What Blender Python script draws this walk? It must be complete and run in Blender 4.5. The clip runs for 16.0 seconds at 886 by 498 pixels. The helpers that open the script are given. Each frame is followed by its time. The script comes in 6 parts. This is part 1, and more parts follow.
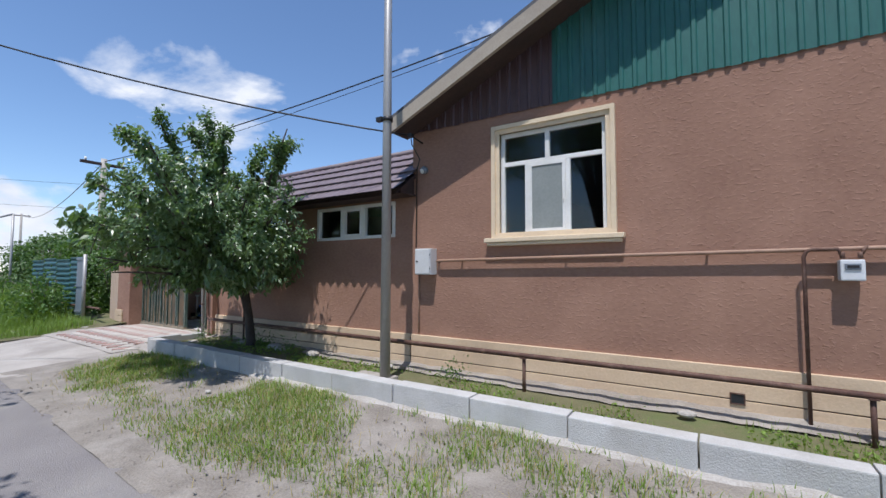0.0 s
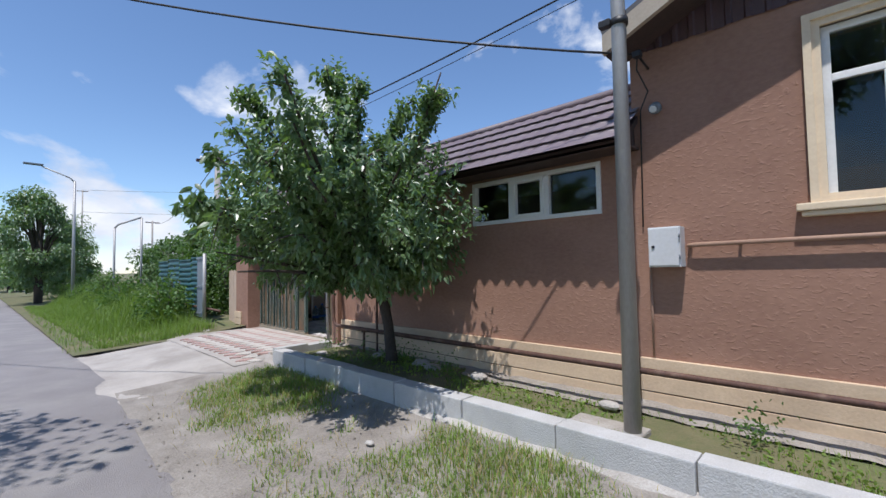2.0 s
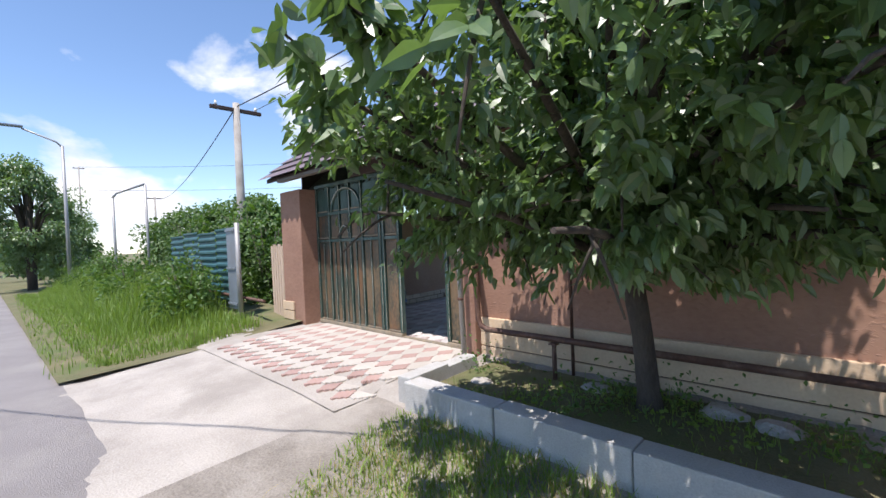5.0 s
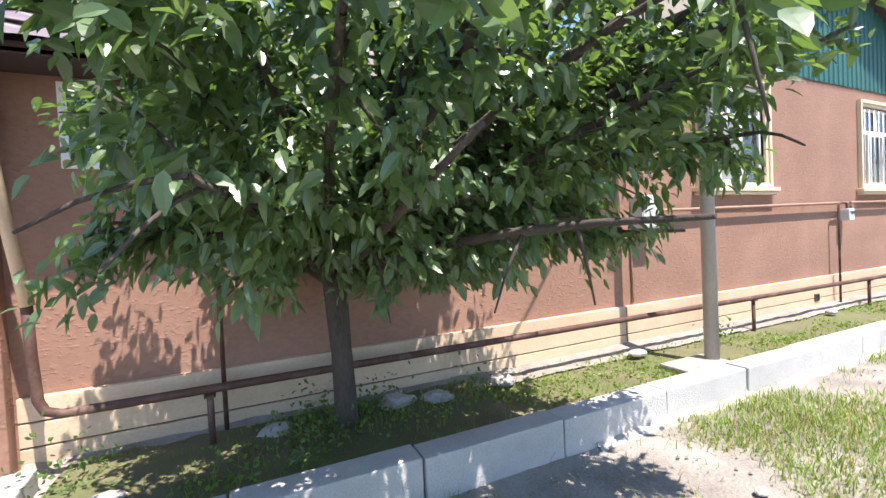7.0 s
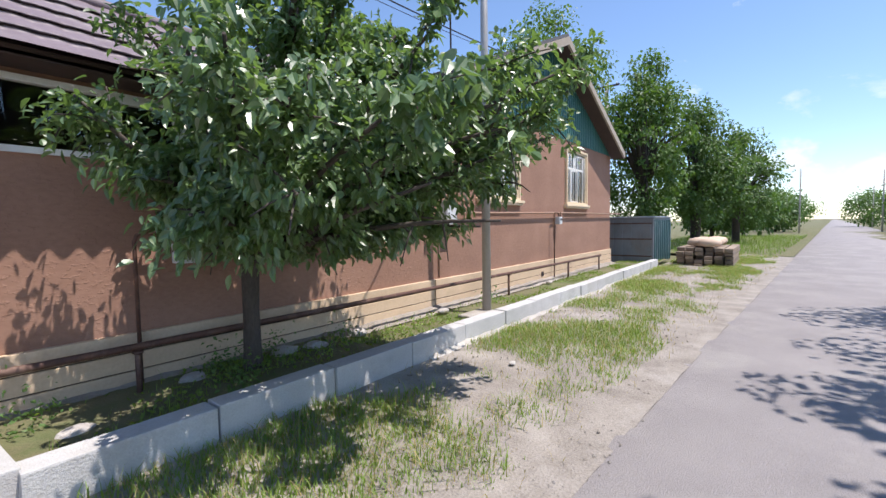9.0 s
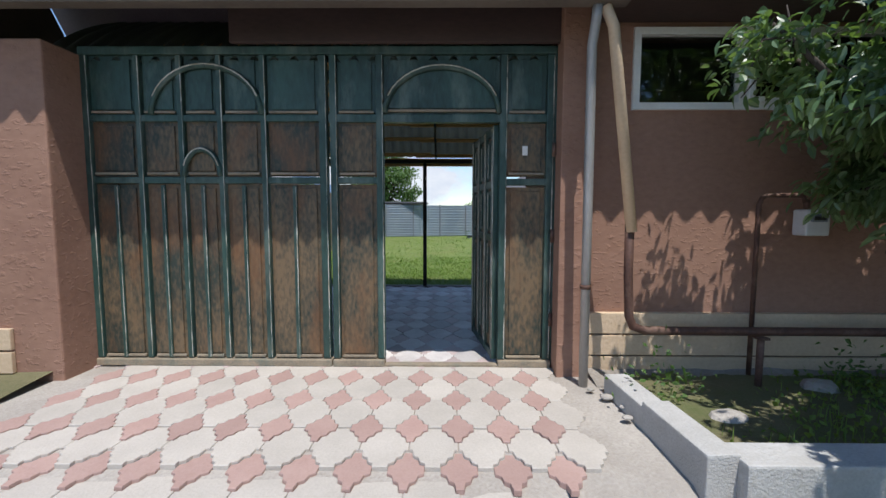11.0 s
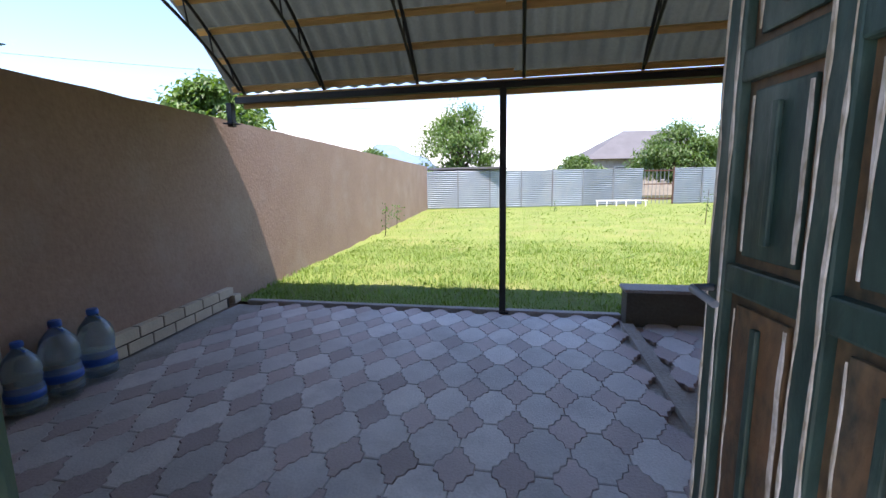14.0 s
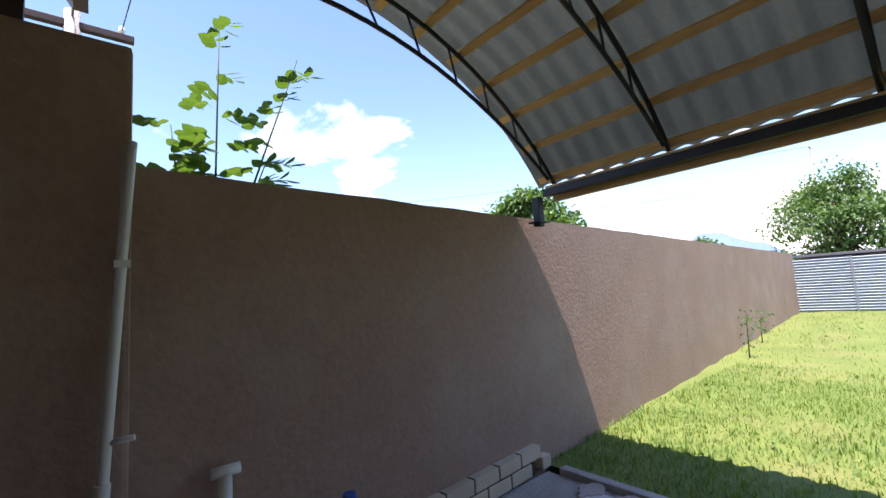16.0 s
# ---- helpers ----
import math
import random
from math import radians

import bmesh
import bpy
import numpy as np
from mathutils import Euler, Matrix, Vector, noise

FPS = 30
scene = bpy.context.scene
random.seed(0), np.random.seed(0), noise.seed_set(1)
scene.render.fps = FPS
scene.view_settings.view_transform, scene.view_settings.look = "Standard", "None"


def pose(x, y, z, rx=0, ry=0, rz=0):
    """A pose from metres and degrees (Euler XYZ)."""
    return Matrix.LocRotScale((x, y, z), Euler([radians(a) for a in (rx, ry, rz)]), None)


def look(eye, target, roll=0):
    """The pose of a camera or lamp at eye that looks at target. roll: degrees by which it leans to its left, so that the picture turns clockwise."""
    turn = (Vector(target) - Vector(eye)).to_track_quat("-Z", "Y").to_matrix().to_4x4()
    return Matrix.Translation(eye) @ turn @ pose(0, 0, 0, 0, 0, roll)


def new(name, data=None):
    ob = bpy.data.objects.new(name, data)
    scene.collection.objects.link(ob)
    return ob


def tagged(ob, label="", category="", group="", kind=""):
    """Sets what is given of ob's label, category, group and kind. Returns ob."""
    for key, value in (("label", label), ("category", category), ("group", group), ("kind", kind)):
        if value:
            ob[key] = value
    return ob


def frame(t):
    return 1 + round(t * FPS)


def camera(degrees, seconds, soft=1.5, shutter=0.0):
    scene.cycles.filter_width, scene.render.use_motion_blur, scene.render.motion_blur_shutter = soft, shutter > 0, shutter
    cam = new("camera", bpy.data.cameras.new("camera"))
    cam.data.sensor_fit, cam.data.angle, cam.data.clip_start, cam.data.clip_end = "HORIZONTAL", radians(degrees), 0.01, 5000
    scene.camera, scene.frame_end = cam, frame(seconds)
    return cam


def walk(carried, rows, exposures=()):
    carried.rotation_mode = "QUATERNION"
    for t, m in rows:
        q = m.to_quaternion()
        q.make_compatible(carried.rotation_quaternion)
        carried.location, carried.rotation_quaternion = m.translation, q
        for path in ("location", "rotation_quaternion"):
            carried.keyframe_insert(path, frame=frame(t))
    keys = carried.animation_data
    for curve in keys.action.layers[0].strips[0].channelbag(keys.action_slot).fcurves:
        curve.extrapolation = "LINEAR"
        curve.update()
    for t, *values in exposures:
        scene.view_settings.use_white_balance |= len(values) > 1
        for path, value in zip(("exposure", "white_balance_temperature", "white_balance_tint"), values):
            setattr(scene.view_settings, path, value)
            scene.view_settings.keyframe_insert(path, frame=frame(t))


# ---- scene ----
cam = camera(92.0, 16.0)
PATH = [
    (0, (0.706, -5.327, 1.622), (-0.378, -3.65, 1.73), 0.1),
    (0.5, (0.119, -5.147, 1.617), (-1.053, -3.53, 1.724), -1.6),
    (1, (-0.48, -4.924, 1.607), (-1.802, -3.429, 1.729), -1.8),
    (1.5, (-1.094, -4.773, 1.603), (-2.456, -3.312, 1.71), -0.6),
    (2, (-1.699, -4.596, 1.617), (-3.076, -3.148, 1.704), -1.0),
    (2.5, (-2.348, -4.518, 1.606), (-3.751, -3.094, 1.677), -1.2),
    (3, (-2.951, -4.377, 1.593), (-4.384, -2.983, 1.628), -3.1),
    (3.5, (-3.581, -4.285, 1.587), (-5.041, -2.919, 1.608), -2.9),
    (4, (-4.114, -4.162, 1.604), (-5.589, -2.811, 1.608), -3.1),
    (4.2, (-4.411, -4.087, 1.599), (-5.887, -2.737, 1.603), -3.1),
    (6.3, (-6.969, -3.837, 1.624), (-7.302, -1.867, 1.53), -0.6),
    (6.5, (-7.143, -3.794, 1.640), (-7.128, -1.796, 1.556), -0.8),
    (7, (-7.32, -3.705, 1.589), (-6.483, -1.889, 1.536), -2.8),
    (7.5, (-7.651, -3.936, 1.61), (-6.251, -2.509, 1.549), -1.4),
    (8, (-8.043, -4.19, 1.588), (-6.379, -3.085, 1.483), -0.7),
    (8.5, (-8.468, -4.349, 1.604), (-6.748, -3.337, 1.473), -0.4),
    (9, (-8.797, -4.494, 1.59), (-7.222, -3.268, 1.476), -0.9),
    (9.5, (-9.185, -4.27, 1.66), (-7.9, -2.74, 1.602), 1.0),
    (10, (-9.560, -4.015, 1.591), (-8.815, -2.16, 1.631), 1.7),
    (10.2, (-9.618, -3.91, 1.56), (-9.233, -1.95, 1.645), 0.65),
    (12.3, (-9.884, -1.659, 1.268), (-10.026, 0.111, 0.348), -1.2),
    (12.5, (-9.892, -1.424, 1.298), (-9.989, 0.321, 0.324), -1.8),
    (13, (-9.865, -0.93, 1.327), (-9.968, 0.892, 0.509), 0.0),
    (13.5, (-9.897, -0.473, 1.369), (-10.039, 1.432, 0.776), 0.8),
    (14, (-9.916, -0.073, 1.439), (-10.296, 1.866, 1.126), -1.0),
    (14.5, (-10.039, 0.275, 1.482), (-10.59, 2.198, 1.481), 1.1),
    (15, (-10.201, 0.611, 1.576), (-10.825, 2.489, 1.863), 1.8),
    (15.5, (-10.452, 0.919, 1.602), (-11.417, 2.639, 1.929), -0.2),
    (16, (-10.783, 1.213, 1.55), (-12.316, 2.482, 1.753), -3.6),
]
walk(cam, [(t, look(eye, target, roll)) for t, eye, target, roll in PATH],
     exposures=[(0.0, 0.1, 6200, 12), (2.5, 0.1, 6200, 12), (3.5, 0.3, 6400, 13), (4.2, 0.45, 6500, 14), (5.6, 0.65, 6700, 15), (6.5, 1.05, 6900, 17), (7.1, 1.35, 6700, 15), (8.4, 0.4, 6600, 14), (9.0, 0.6, 6600, 15),
                (10.0, 0.45, 6350, 12), (12.3, -0.15, 6450, 9), (13.0, 0.2, 6400, 9), (13.6, 1.2, 6800, 16), (14.3, 1.6, 6900, 22), (15.2, 1.4, 6850, 22), (16.0, 1.45, 6800, 22)])

# ---- light: summer midday sun from the road side, broken cumulus ----
SUN_FROM = Vector((0.26, -0.80, 2.14)).normalized()
world = bpy.data.worlds.new("sky")
scene.world = world
world.use_nodes = True


def build_sky():
    nt = world.node_tree
    nt.nodes.clear()
    out = nt.nodes.new("ShaderNodeOutputWorld")
    bg = nt.nodes.new("ShaderNodeBackground")
    sky = nt.nodes.new("ShaderNodeTexSky")
    sky.sky_type = "NISHITA"
    sky.sun_disc = False
    sky.sun_elevation = math.asin(SUN_FROM.z)
    sky.sun_rotation = math.atan2(SUN_FROM.x, SUN_FROM.y)
    sky.air_density = 1.0
    sky.dust_density = 0.0
    sky.ozone_density = 5.0
    co = nt.nodes.new("ShaderNodeTexCoord")
    sep = nt.nodes.new("ShaderNodeSeparateXYZ")
    nt.links.new(co.outputs["Generated"], sep.inputs[0])
    mp = nt.nodes.new("ShaderNodeMapping")
    mp.inputs["Scale"].default_value = (1.0, 1.0, 2.1)
    mp.inputs["Location"].default_value = (0.35, 0.9, 0.1)
    nt.links.new(co.outputs["Generated"], mp.inputs[0])
    n = nt.nodes.new("ShaderNodeTexNoise")
    n.inputs["Scale"].default_value = 2.6
    n.inputs["Detail"].default_value = 8
    n.inputs["Roughness"].default_value = 0.56
    n.inputs["Distortion"].default_value = 0.25
    nt.links.new(mp.outputs[0], n.inputs["Vector"])
    # cumulus gather towards the horizon
    el = nt.nodes.new("ShaderNodeMapRange")
    el.inputs[1].default_value, el.inputs[2].default_value = 0.02, 0.62
    el.inputs[3].default_value, el.inputs[4].default_value = 0.065, -0.13
    nt.links.new(sep.outputs[2], el.inputs[0])
    # fewer clouds down the road
    clear = nt.nodes.new("ShaderNodeMath")
    clear.operation = "MULTIPLY_ADD"
    clear.inputs[1].default_value = -0.085
    east = nt.nodes.new("ShaderNodeMath")
    east.operation = "MAXIMUM"
    east.inputs[1].default_value = 0.0
    nt.links.new(sep.outputs[0], east.inputs[0])
    nt.links.new(east.outputs[0], clear.inputs[0])
    nt.links.new(n.outputs["Fac"], clear.inputs[2])
    add = nt.nodes.new("ShaderNodeMath")
    nt.links.new(clear.outputs[0], add.inputs[0])
    nt.links.new(el.outputs[0], add.inputs[1])
    ramp = nt.nodes.new("ShaderNodeValToRGB")
    ramp.color_ramp.elements[0].position = 0.53
    ramp.color_ramp.elements[1].position = 0.62
    nt.links.new(add.outputs[0], ramp.inputs[0])
    shade = nt.nodes.new("ShaderNodeTexNoise")
    shade.inputs["Scale"].default_value = 7
    shade.inputs["Detail"].default_value = 5
    nt.links.new(mp.outputs[0], shade.inputs["Vector"])
    cc = nt.nodes.new("ShaderNodeValToRGB")
    cc.color_ramp.elements[0].position, cc.color_ramp.elements[1].position = 0.3, 0.6
    cc.color_ramp.elements[0].color = (3.9, 4.4, 5.3, 1)
    cc.color_ramp.elements[1].color = (5.9, 6.05, 6.3, 1)
    nt.links.new(shade.outputs["Fac"], cc.inputs[0])
    mix = nt.nodes.new("ShaderNodeMix")
    mix.data_type = "RGBA"
    nt.links.new(ramp.outputs[0], mix.inputs[0])
    nt.links.new(sky.outputs[0], mix.inputs[6])
    nt.links.new(cc.outputs[0], mix.inputs[7])
    nt.links.new(mix.outputs[2], bg.inputs[0])
    bg.inputs[1].default_value = 0.15
    nt.links.new(bg.outputs[0], out.inputs[0])


build_sky()
sun_data = bpy.data.lights.new("sun", "SUN")
sun_data.energy = 4.4
sun_data.angle = radians(0.5)
sun_data.color = (1.0, 0.965, 0.92)
sun = new("sun", sun_data)
sun.matrix_world = look(SUN_FROM * 30, (0, 0, 0))


# ---- materials ----
def mat(name, col, col2=None, rough=0.8, metal=0.0, scale=6.0, fine=60.0, bump=0.0, bump_scale=None, spread=0.5,
        stretch=(1, 1, 1), rand=0.0, dirt=None, dirt_amt=0.0, dirt_scale=1.3, spec=0.5, coat=0.0, fleck=None):
    """Two scales of colour change, fine relief, stains of their own shape, and change from piece to piece."""
    m = bpy.data.materials.new(name)
    m.use_nodes = True
    nt = m.node_tree
    bs = nt.nodes["Principled BSDF"]
    bs.inputs["Roughness"].default_value = rough
    bs.inputs["Metallic"].default_value = metal
    bs.inputs["Specular IOR Level"].default_value = spec
    bs.inputs["Coat Weight"].default_value = coat
    col2 = col2 or tuple(c * 0.75 for c in col)
    co = nt.nodes.new("ShaderNodeTexCoord")
    geo = nt.nodes.new("ShaderNodeNewGeometry")
    mp = nt.nodes.new("ShaderNodeMapping")
    mp.inputs["Scale"].default_value = stretch
    nt.links.new(geo.outputs["Position"], mp.inputs[0])
    n1 = nt.nodes.new("ShaderNodeTexNoise")
    n1.inputs["Scale"].default_value = scale
    n1.inputs["Detail"].default_value = 5
    n2 = nt.nodes.new("ShaderNodeTexNoise")
    n2.inputs["Scale"].default_value = fine
    n2.inputs["Detail"].default_value = 3
    for n in (n1, n2):
        nt.links.new(mp.outputs[0], n.inputs["Vector"])
    av = nt.nodes.new("ShaderNodeMath")
    av.operation = "MULTIPLY_ADD"
    av.inputs[1].default_value = 0.45
    nt.links.new(n2.outputs["Fac"], av.inputs[0])
    half = nt.nodes.new("ShaderNodeMath")
    half.operation = "MULTIPLY"
    half.inputs[1].default_value = 0.55
    nt.links.new(n1.outputs["Fac"], half.inputs[0])
    nt.links.new(half.outputs[0], av.inputs[2])
    rp = nt.nodes.new("ShaderNodeMapRange")
    rp.inputs[1].default_value, rp.inputs[2].default_value = 0.5 - spread / 2 * 0.6, 0.5 + spread / 2 * 0.6
    nt.links.new(av.outputs[0], rp.inputs[0])
    mx = nt.nodes.new("ShaderNodeMix")
    mx.data_type = "RGBA"
    mx.inputs[6].default_value = (*col2, 1)
    mx.inputs[7].default_value = (*col, 1)
    nt.links.new(rp.outputs[0], mx.inputs[0])
    last = mx.outputs[2]
    if dirt:
        n3 = nt.nodes.new("ShaderNodeTexNoise")
        n3.inputs["Scale"].default_value = dirt_scale
        n3.inputs["Detail"].default_value = 9
        n3.inputs["Roughness"].default_value = 0.65
        nt.links.new(mp.outputs[0], n3.inputs["Vector"])
        r3 = nt.nodes.new("ShaderNodeMapRange")
        r3.inputs[1].default_value, r3.inputs[2].default_value = 0.5, 0.68
        r3.inputs[4].default_value = dirt_amt
        nt.links.new(n3.outputs["Fac"], r3.inputs[0])
        md = nt.nodes.new("ShaderNodeMix")
        md.data_type = "RGBA"
        md.inputs[7].default_value = (*dirt, 1)
        nt.links.new(r3.outputs[0], md.inputs[0])
        nt.links.new(last, md.inputs[6])
        last = md.outputs[2]
    if rand:
        oi = nt.nodes.new("ShaderNodeObjectInfo")
        s = nt.nodes.new("ShaderNodeMath")
        s.operation = "ADD"
        nt.links.new(oi.outputs["Random"], s.inputs[0])
        nt.links.new(geo.outputs["Random Per Island"], s.inputs[1])
        fr = nt.nodes.new("ShaderNodeMath")
        fr.operation = "FRACT"
        nt.links.new(s.outputs[0], fr.inputs[0])
        mr = nt.nodes.new("ShaderNodeMapRange")
        mr.inputs[3].default_value, mr.inputs[4].default_value = 1 - rand, 1 + rand
        nt.links.new(fr.outputs[0], mr.inputs[0])
        hsv = nt.nodes.new("ShaderNodeHueSaturation")
        nt.links.new(mr.outputs[0], hsv.inputs["Value"])
        nt.links.new(last, hsv.inputs["Color"])
        last = hsv.outputs[0]
    nt.links.new(last, bs.inputs["Base Color"])
    if bump:
        nb = nt.nodes.new("ShaderNodeTexNoise")
        nb.inputs["Scale"].default_value = bump_scale or fine
        nb.inputs["Detail"].default_value = 4
        nt.links.new(mp.outputs[0], nb.inputs["Vector"])
        b = nt.nodes.new("ShaderNodeBump")
        b.inputs["Strength"].default_value = min(1.0, bump)
        b.inputs["Distance"].default_value = 0.012
        height = nb.outputs["Fac"]
        if fleck:
            cut = nt.nodes.new("ShaderNodeMapRange")
            cut.inputs[1].default_value, cut.inputs[2].default_value = fleck
            nt.links.new(height, cut.inputs[0])
            height = cut.outputs[0]
        nt.links.new(height, b.inputs["Height"])
        nt.links.new(b.outputs[0], bs.inputs["Normal"])
    return m


def leaf_mat(name, c1, c2, gloss=0.42, spec=0.5):
    m = mat(name, c1, c2, rough=gloss, scale=3, fine=25, rand=0.35, spec=spec)
    nt = m.node_tree
    bs = nt.nodes["Principled BSDF"]
    tr = nt.nodes.new("ShaderNodeBsdfTranslucent")
    tr.inputs[0].default_value = (c1[0] * 2.0, c1[1] * 2.2, c1[2] * 0.9, 1)
    ms = nt.nodes.new("ShaderNodeMixShader")
    ms.inputs[0].default_value = 0.28
    out = nt.nodes["Material Output"]
    nt.links.new(bs.outputs[0], ms.inputs[1])
    nt.links.new(tr.outputs[0], ms.inputs[2])
    nt.links.new(ms.outputs[0], out.inputs[0])
    return m


def glass_mat():
    m = bpy.data.materials.new("window_glass")
    m.use_nodes = True
    bs = m.node_tree.nodes["Principled BSDF"]
    bs.inputs["Base Color"].default_value = (0.38, 0.44, 0.42, 1)
    bs.inputs["Roughness"].default_value = 0.02
    bs.inputs["Transmission Weight"].default_value = 1.0
    bs.inputs["IOR"].default_value = 1.5
    return m


def let_light_through(m, colour, share):
    nt = m.node_tree
    tr = nt.nodes.new("ShaderNodeBsdfTranslucent")
    tr.inputs[0].default_value = (*colour, 1)
    ms = nt.nodes.new("ShaderNodeMixShader")
    ms.inputs[0].default_value = share
    nt.links.new(nt.nodes["Principled BSDF"].outputs[0], ms.inputs[1])
    nt.links.new(tr.outputs[0], ms.inputs[2])
    nt.links.new(ms.outputs[0], nt.nodes["Material Output"].inputs[0])


STUCCO = mat("brown_stucco", (0.335, 0.19, 0.132), (0.255, 0.138, 0.096), 0.92, scale=1.4, fine=22, bump=0.5, bump_scale=26, fleck=(0.54, 0.85),
             stretch=(0.75, 1, 1.25), dirt=(0.39, 0.225, 0.16), dirt_amt=0.4)
WALLPLASTER = mat("brown_wall_plaster", (0.40, 0.265, 0.20), (0.31, 0.20, 0.15), 0.95, scale=1.1, fine=22, bump=0.4, bump_scale=34,
                  dirt=(0.42, 0.32, 0.26), dirt_amt=0.5)
PLINTH = mat("cream_plinth", (0.66, 0.50, 0.34), (0.55, 0.40, 0.27), 0.85, scale=2, fine=40, bump=0.25, dirt=(0.35, 0.26, 0.18), dirt_amt=0.35)
CREAM = mat("cream_trim", (0.74, 0.60, 0.42), (0.66, 0.52, 0.36), 0.75, scale=4, fine=40, dirt=(0.45, 0.35, 0.24), dirt_amt=0.2)
DARKGAP = mat("dark_joint", (0.05, 0.035, 0.025), rough=0.95)
CONCRETE = mat("kerb_concrete", (0.53, 0.52, 0.505), (0.41, 0.40, 0.385), 0.9, scale=3, fine=80, bump=0.5, rand=0.05, dirt=(0.34, 0.32, 0.29), dirt_amt=0.5, dirt_scale=2.2)
CEMENT = mat("rough_cement", (0.48, 0.45, 0.41), (0.33, 0.30, 0.27), 0.95, scale=3, fine=50, bump=0.8, dirt=(0.22, 0.19, 0.15), dirt_amt=0.5)
ASPHALT = mat("old_asphalt", (0.315, 0.29, 0.28), (0.235, 0.215, 0.21), 0.9, scale=1.2, fine=110, bump=0.8, dirt=(0.36, 0.335, 0.31), dirt_amt=0.7, dirt_scale=0.8)
DIRT = mat("dry_dirt_and_gravel", (0.33, 0.295, 0.255), (0.19, 0.165, 0.14), 0.97, scale=3.0, fine=55, bump=1.0, dirt=(0.40, 0.365, 0.325), dirt_amt=0.6)
SOIL = mat("grassy_soil", (0.19, 0.165, 0.09), (0.10, 0.105, 0.045), 0.98, scale=2.5, fine=60, bump=0.9, dirt=(0.08, 0.13, 0.03), dirt_amt=0.7)
LAWN = mat("lawn_ground", (0.19, 0.23, 0.055), (0.11, 0.16, 0.03), 0.98, scale=1.2, fine=55, bump=0.9, dirt=(0.22, 0.20, 0.075), dirt_amt=0.6)
SANDY = mat("pale_driveway", (0.47, 0.43, 0.385), (0.33, 0.295, 0.26), 0.95, scale=1.6, fine=60, bump=0.7, dirt=(0.28, 0.25, 0.22), dirt_amt=0.7, dirt_scale=1.1)
ROOFTILE = mat("plum_metal_tile", (0.20, 0.155, 0.168), (0.15, 0.112, 0.124), 0.55, scale=2, fine=60, dirt=(0.25, 0.215, 0.21), dirt_amt=0.45, spec=0.5)
GREENSIDING = mat("green_sheet_metal", (0.025, 0.135, 0.115), (0.018, 0.10, 0.09), 0.5, scale=2, fine=30, stretch=(1, 1, .3), dirt=(0.07, 0.17, 0.16), dirt_amt=0.4)
GUTTER = mat("brown_grey_gutter", (0.15, 0.125, 0.105), (0.11, 0.09, 0.078), 0.7, scale=3, fine=40, dirt=(0.22, 0.19, 0.16), dirt_amt=0.4)
FASCIA = mat("grey_fascia", (0.42, 0.36, 0.29), (0.34, 0.29, 0.23), 0.8, scale=3, fine=40, dirt=(0.25, 0.21, 0.17), dirt_amt=0.4)
DARKWOOD = mat("dark_eave_boards", (0.075, 0.045, 0.04), (0.045, 0.03, 0.027), 0.8, scale=4, fine=50, stretch=(.3, 1, 1))
PVC = mat("white_plastic_frame", (0.80, 0.79, 0.76), (0.70, 0.69, 0.66), 0.4, scale=3, fine=40, dirt=(0.5, 0.47, 0.42), dirt_amt=0.35)
GLASS = glass_mat()
# indoor gloom is put into this dark colour, for rooms and far panes
DARKROOM = mat("room_shade", (0.09, 0.10, 0.09), (0.06, 0.065, 0.06), 0.9)
CURTAIN = mat("pale_curtain", (0.27, 0.29, 0.28), (0.22, 0.24, 0.23), 0.9, scale=3, fine=30)
STEELPOLE = mat("galvanised_pole", (0.42, 0.41, 0.40), (0.33, 0.32, 0.31), 0.5, 0.35, scale=4, fine=60, stretch=(1, 1, .3), dirt=(0.3, 0.25, 0.21), dirt_amt=0.3)
RUST = mat("rusty_brown_pipe", (0.13, 0.065, 0.045), (0.07, 0.035, 0.028), 0.7, 0.2, scale=8, fine=60, dirt=(0.3, 0.2, 0.15), dirt_amt=0.5, dirt_scale=5)
TANPIPE = mat("tan_painted_pipe", (0.36, 0.22, 0.15), (0.27, 0.16, 0.11), 0.6, scale=6, fine=60)
BOXWHITE = mat("white_meter_box", (0.66, 0.67, 0.68), (0.58, 0.59, 0.6), 0.45, scale=3, fine=40, dirt=(0.5, 0.48, 0.45), dirt_amt=0.3)
BLACK = mat("black_plastic", (0.02, 0.02, 0.022), rough=0.5)
GATEGREEN = mat("worn_green_gate_paint", (0.042, 0.095, 0.08), (0.018, 0.04, 0.035), 0.45, 0.1, scale=2.2, fine=35, stretch=(1, 1, .35), bump=0.35,
                dirt=(0.17, 0.215, 0.185), dirt_amt=0.6, dirt_scale=5)
GATEPANEL = mat("rust_bled_gate_sheet", (0.185, 0.125, 0.07), (0.035, 0.045, 0.036), 0.55, 0.1, scale=3.2, fine=45, stretch=(1, 1, .45), bump=0.35, spread=0.36,
                dirt=(0.21, 0.095, 0.04), dirt_amt=0.75, dirt_scale=2.6)
GATEDUST = mat("dusty_tan_rail", (0.36, 0.29, 0.205), (0.20, 0.165, 0.12), 0.85, scale=6, fine=60, dirt=(0.10, 0.14, 0.12), dirt_amt=0.6, dirt_scale=7)
BROWNSIDING = mat("dark_brown_sheet_metal", (0.085, 0.045, 0.045), (0.06, 0.032, 0.034), 0.5, scale=2, fine=30, stretch=(1, 1, .3), dirt=(0.13, 0.085, 0.085), dirt_amt=0.4)
GATEEDGE = mat("bare_chipped_edge", (0.66, 0.64, 0.58), (0.34, 0.30, 0.22), 0.7, scale=14, fine=90, stretch=(1, 1, .4), spread=0.3)
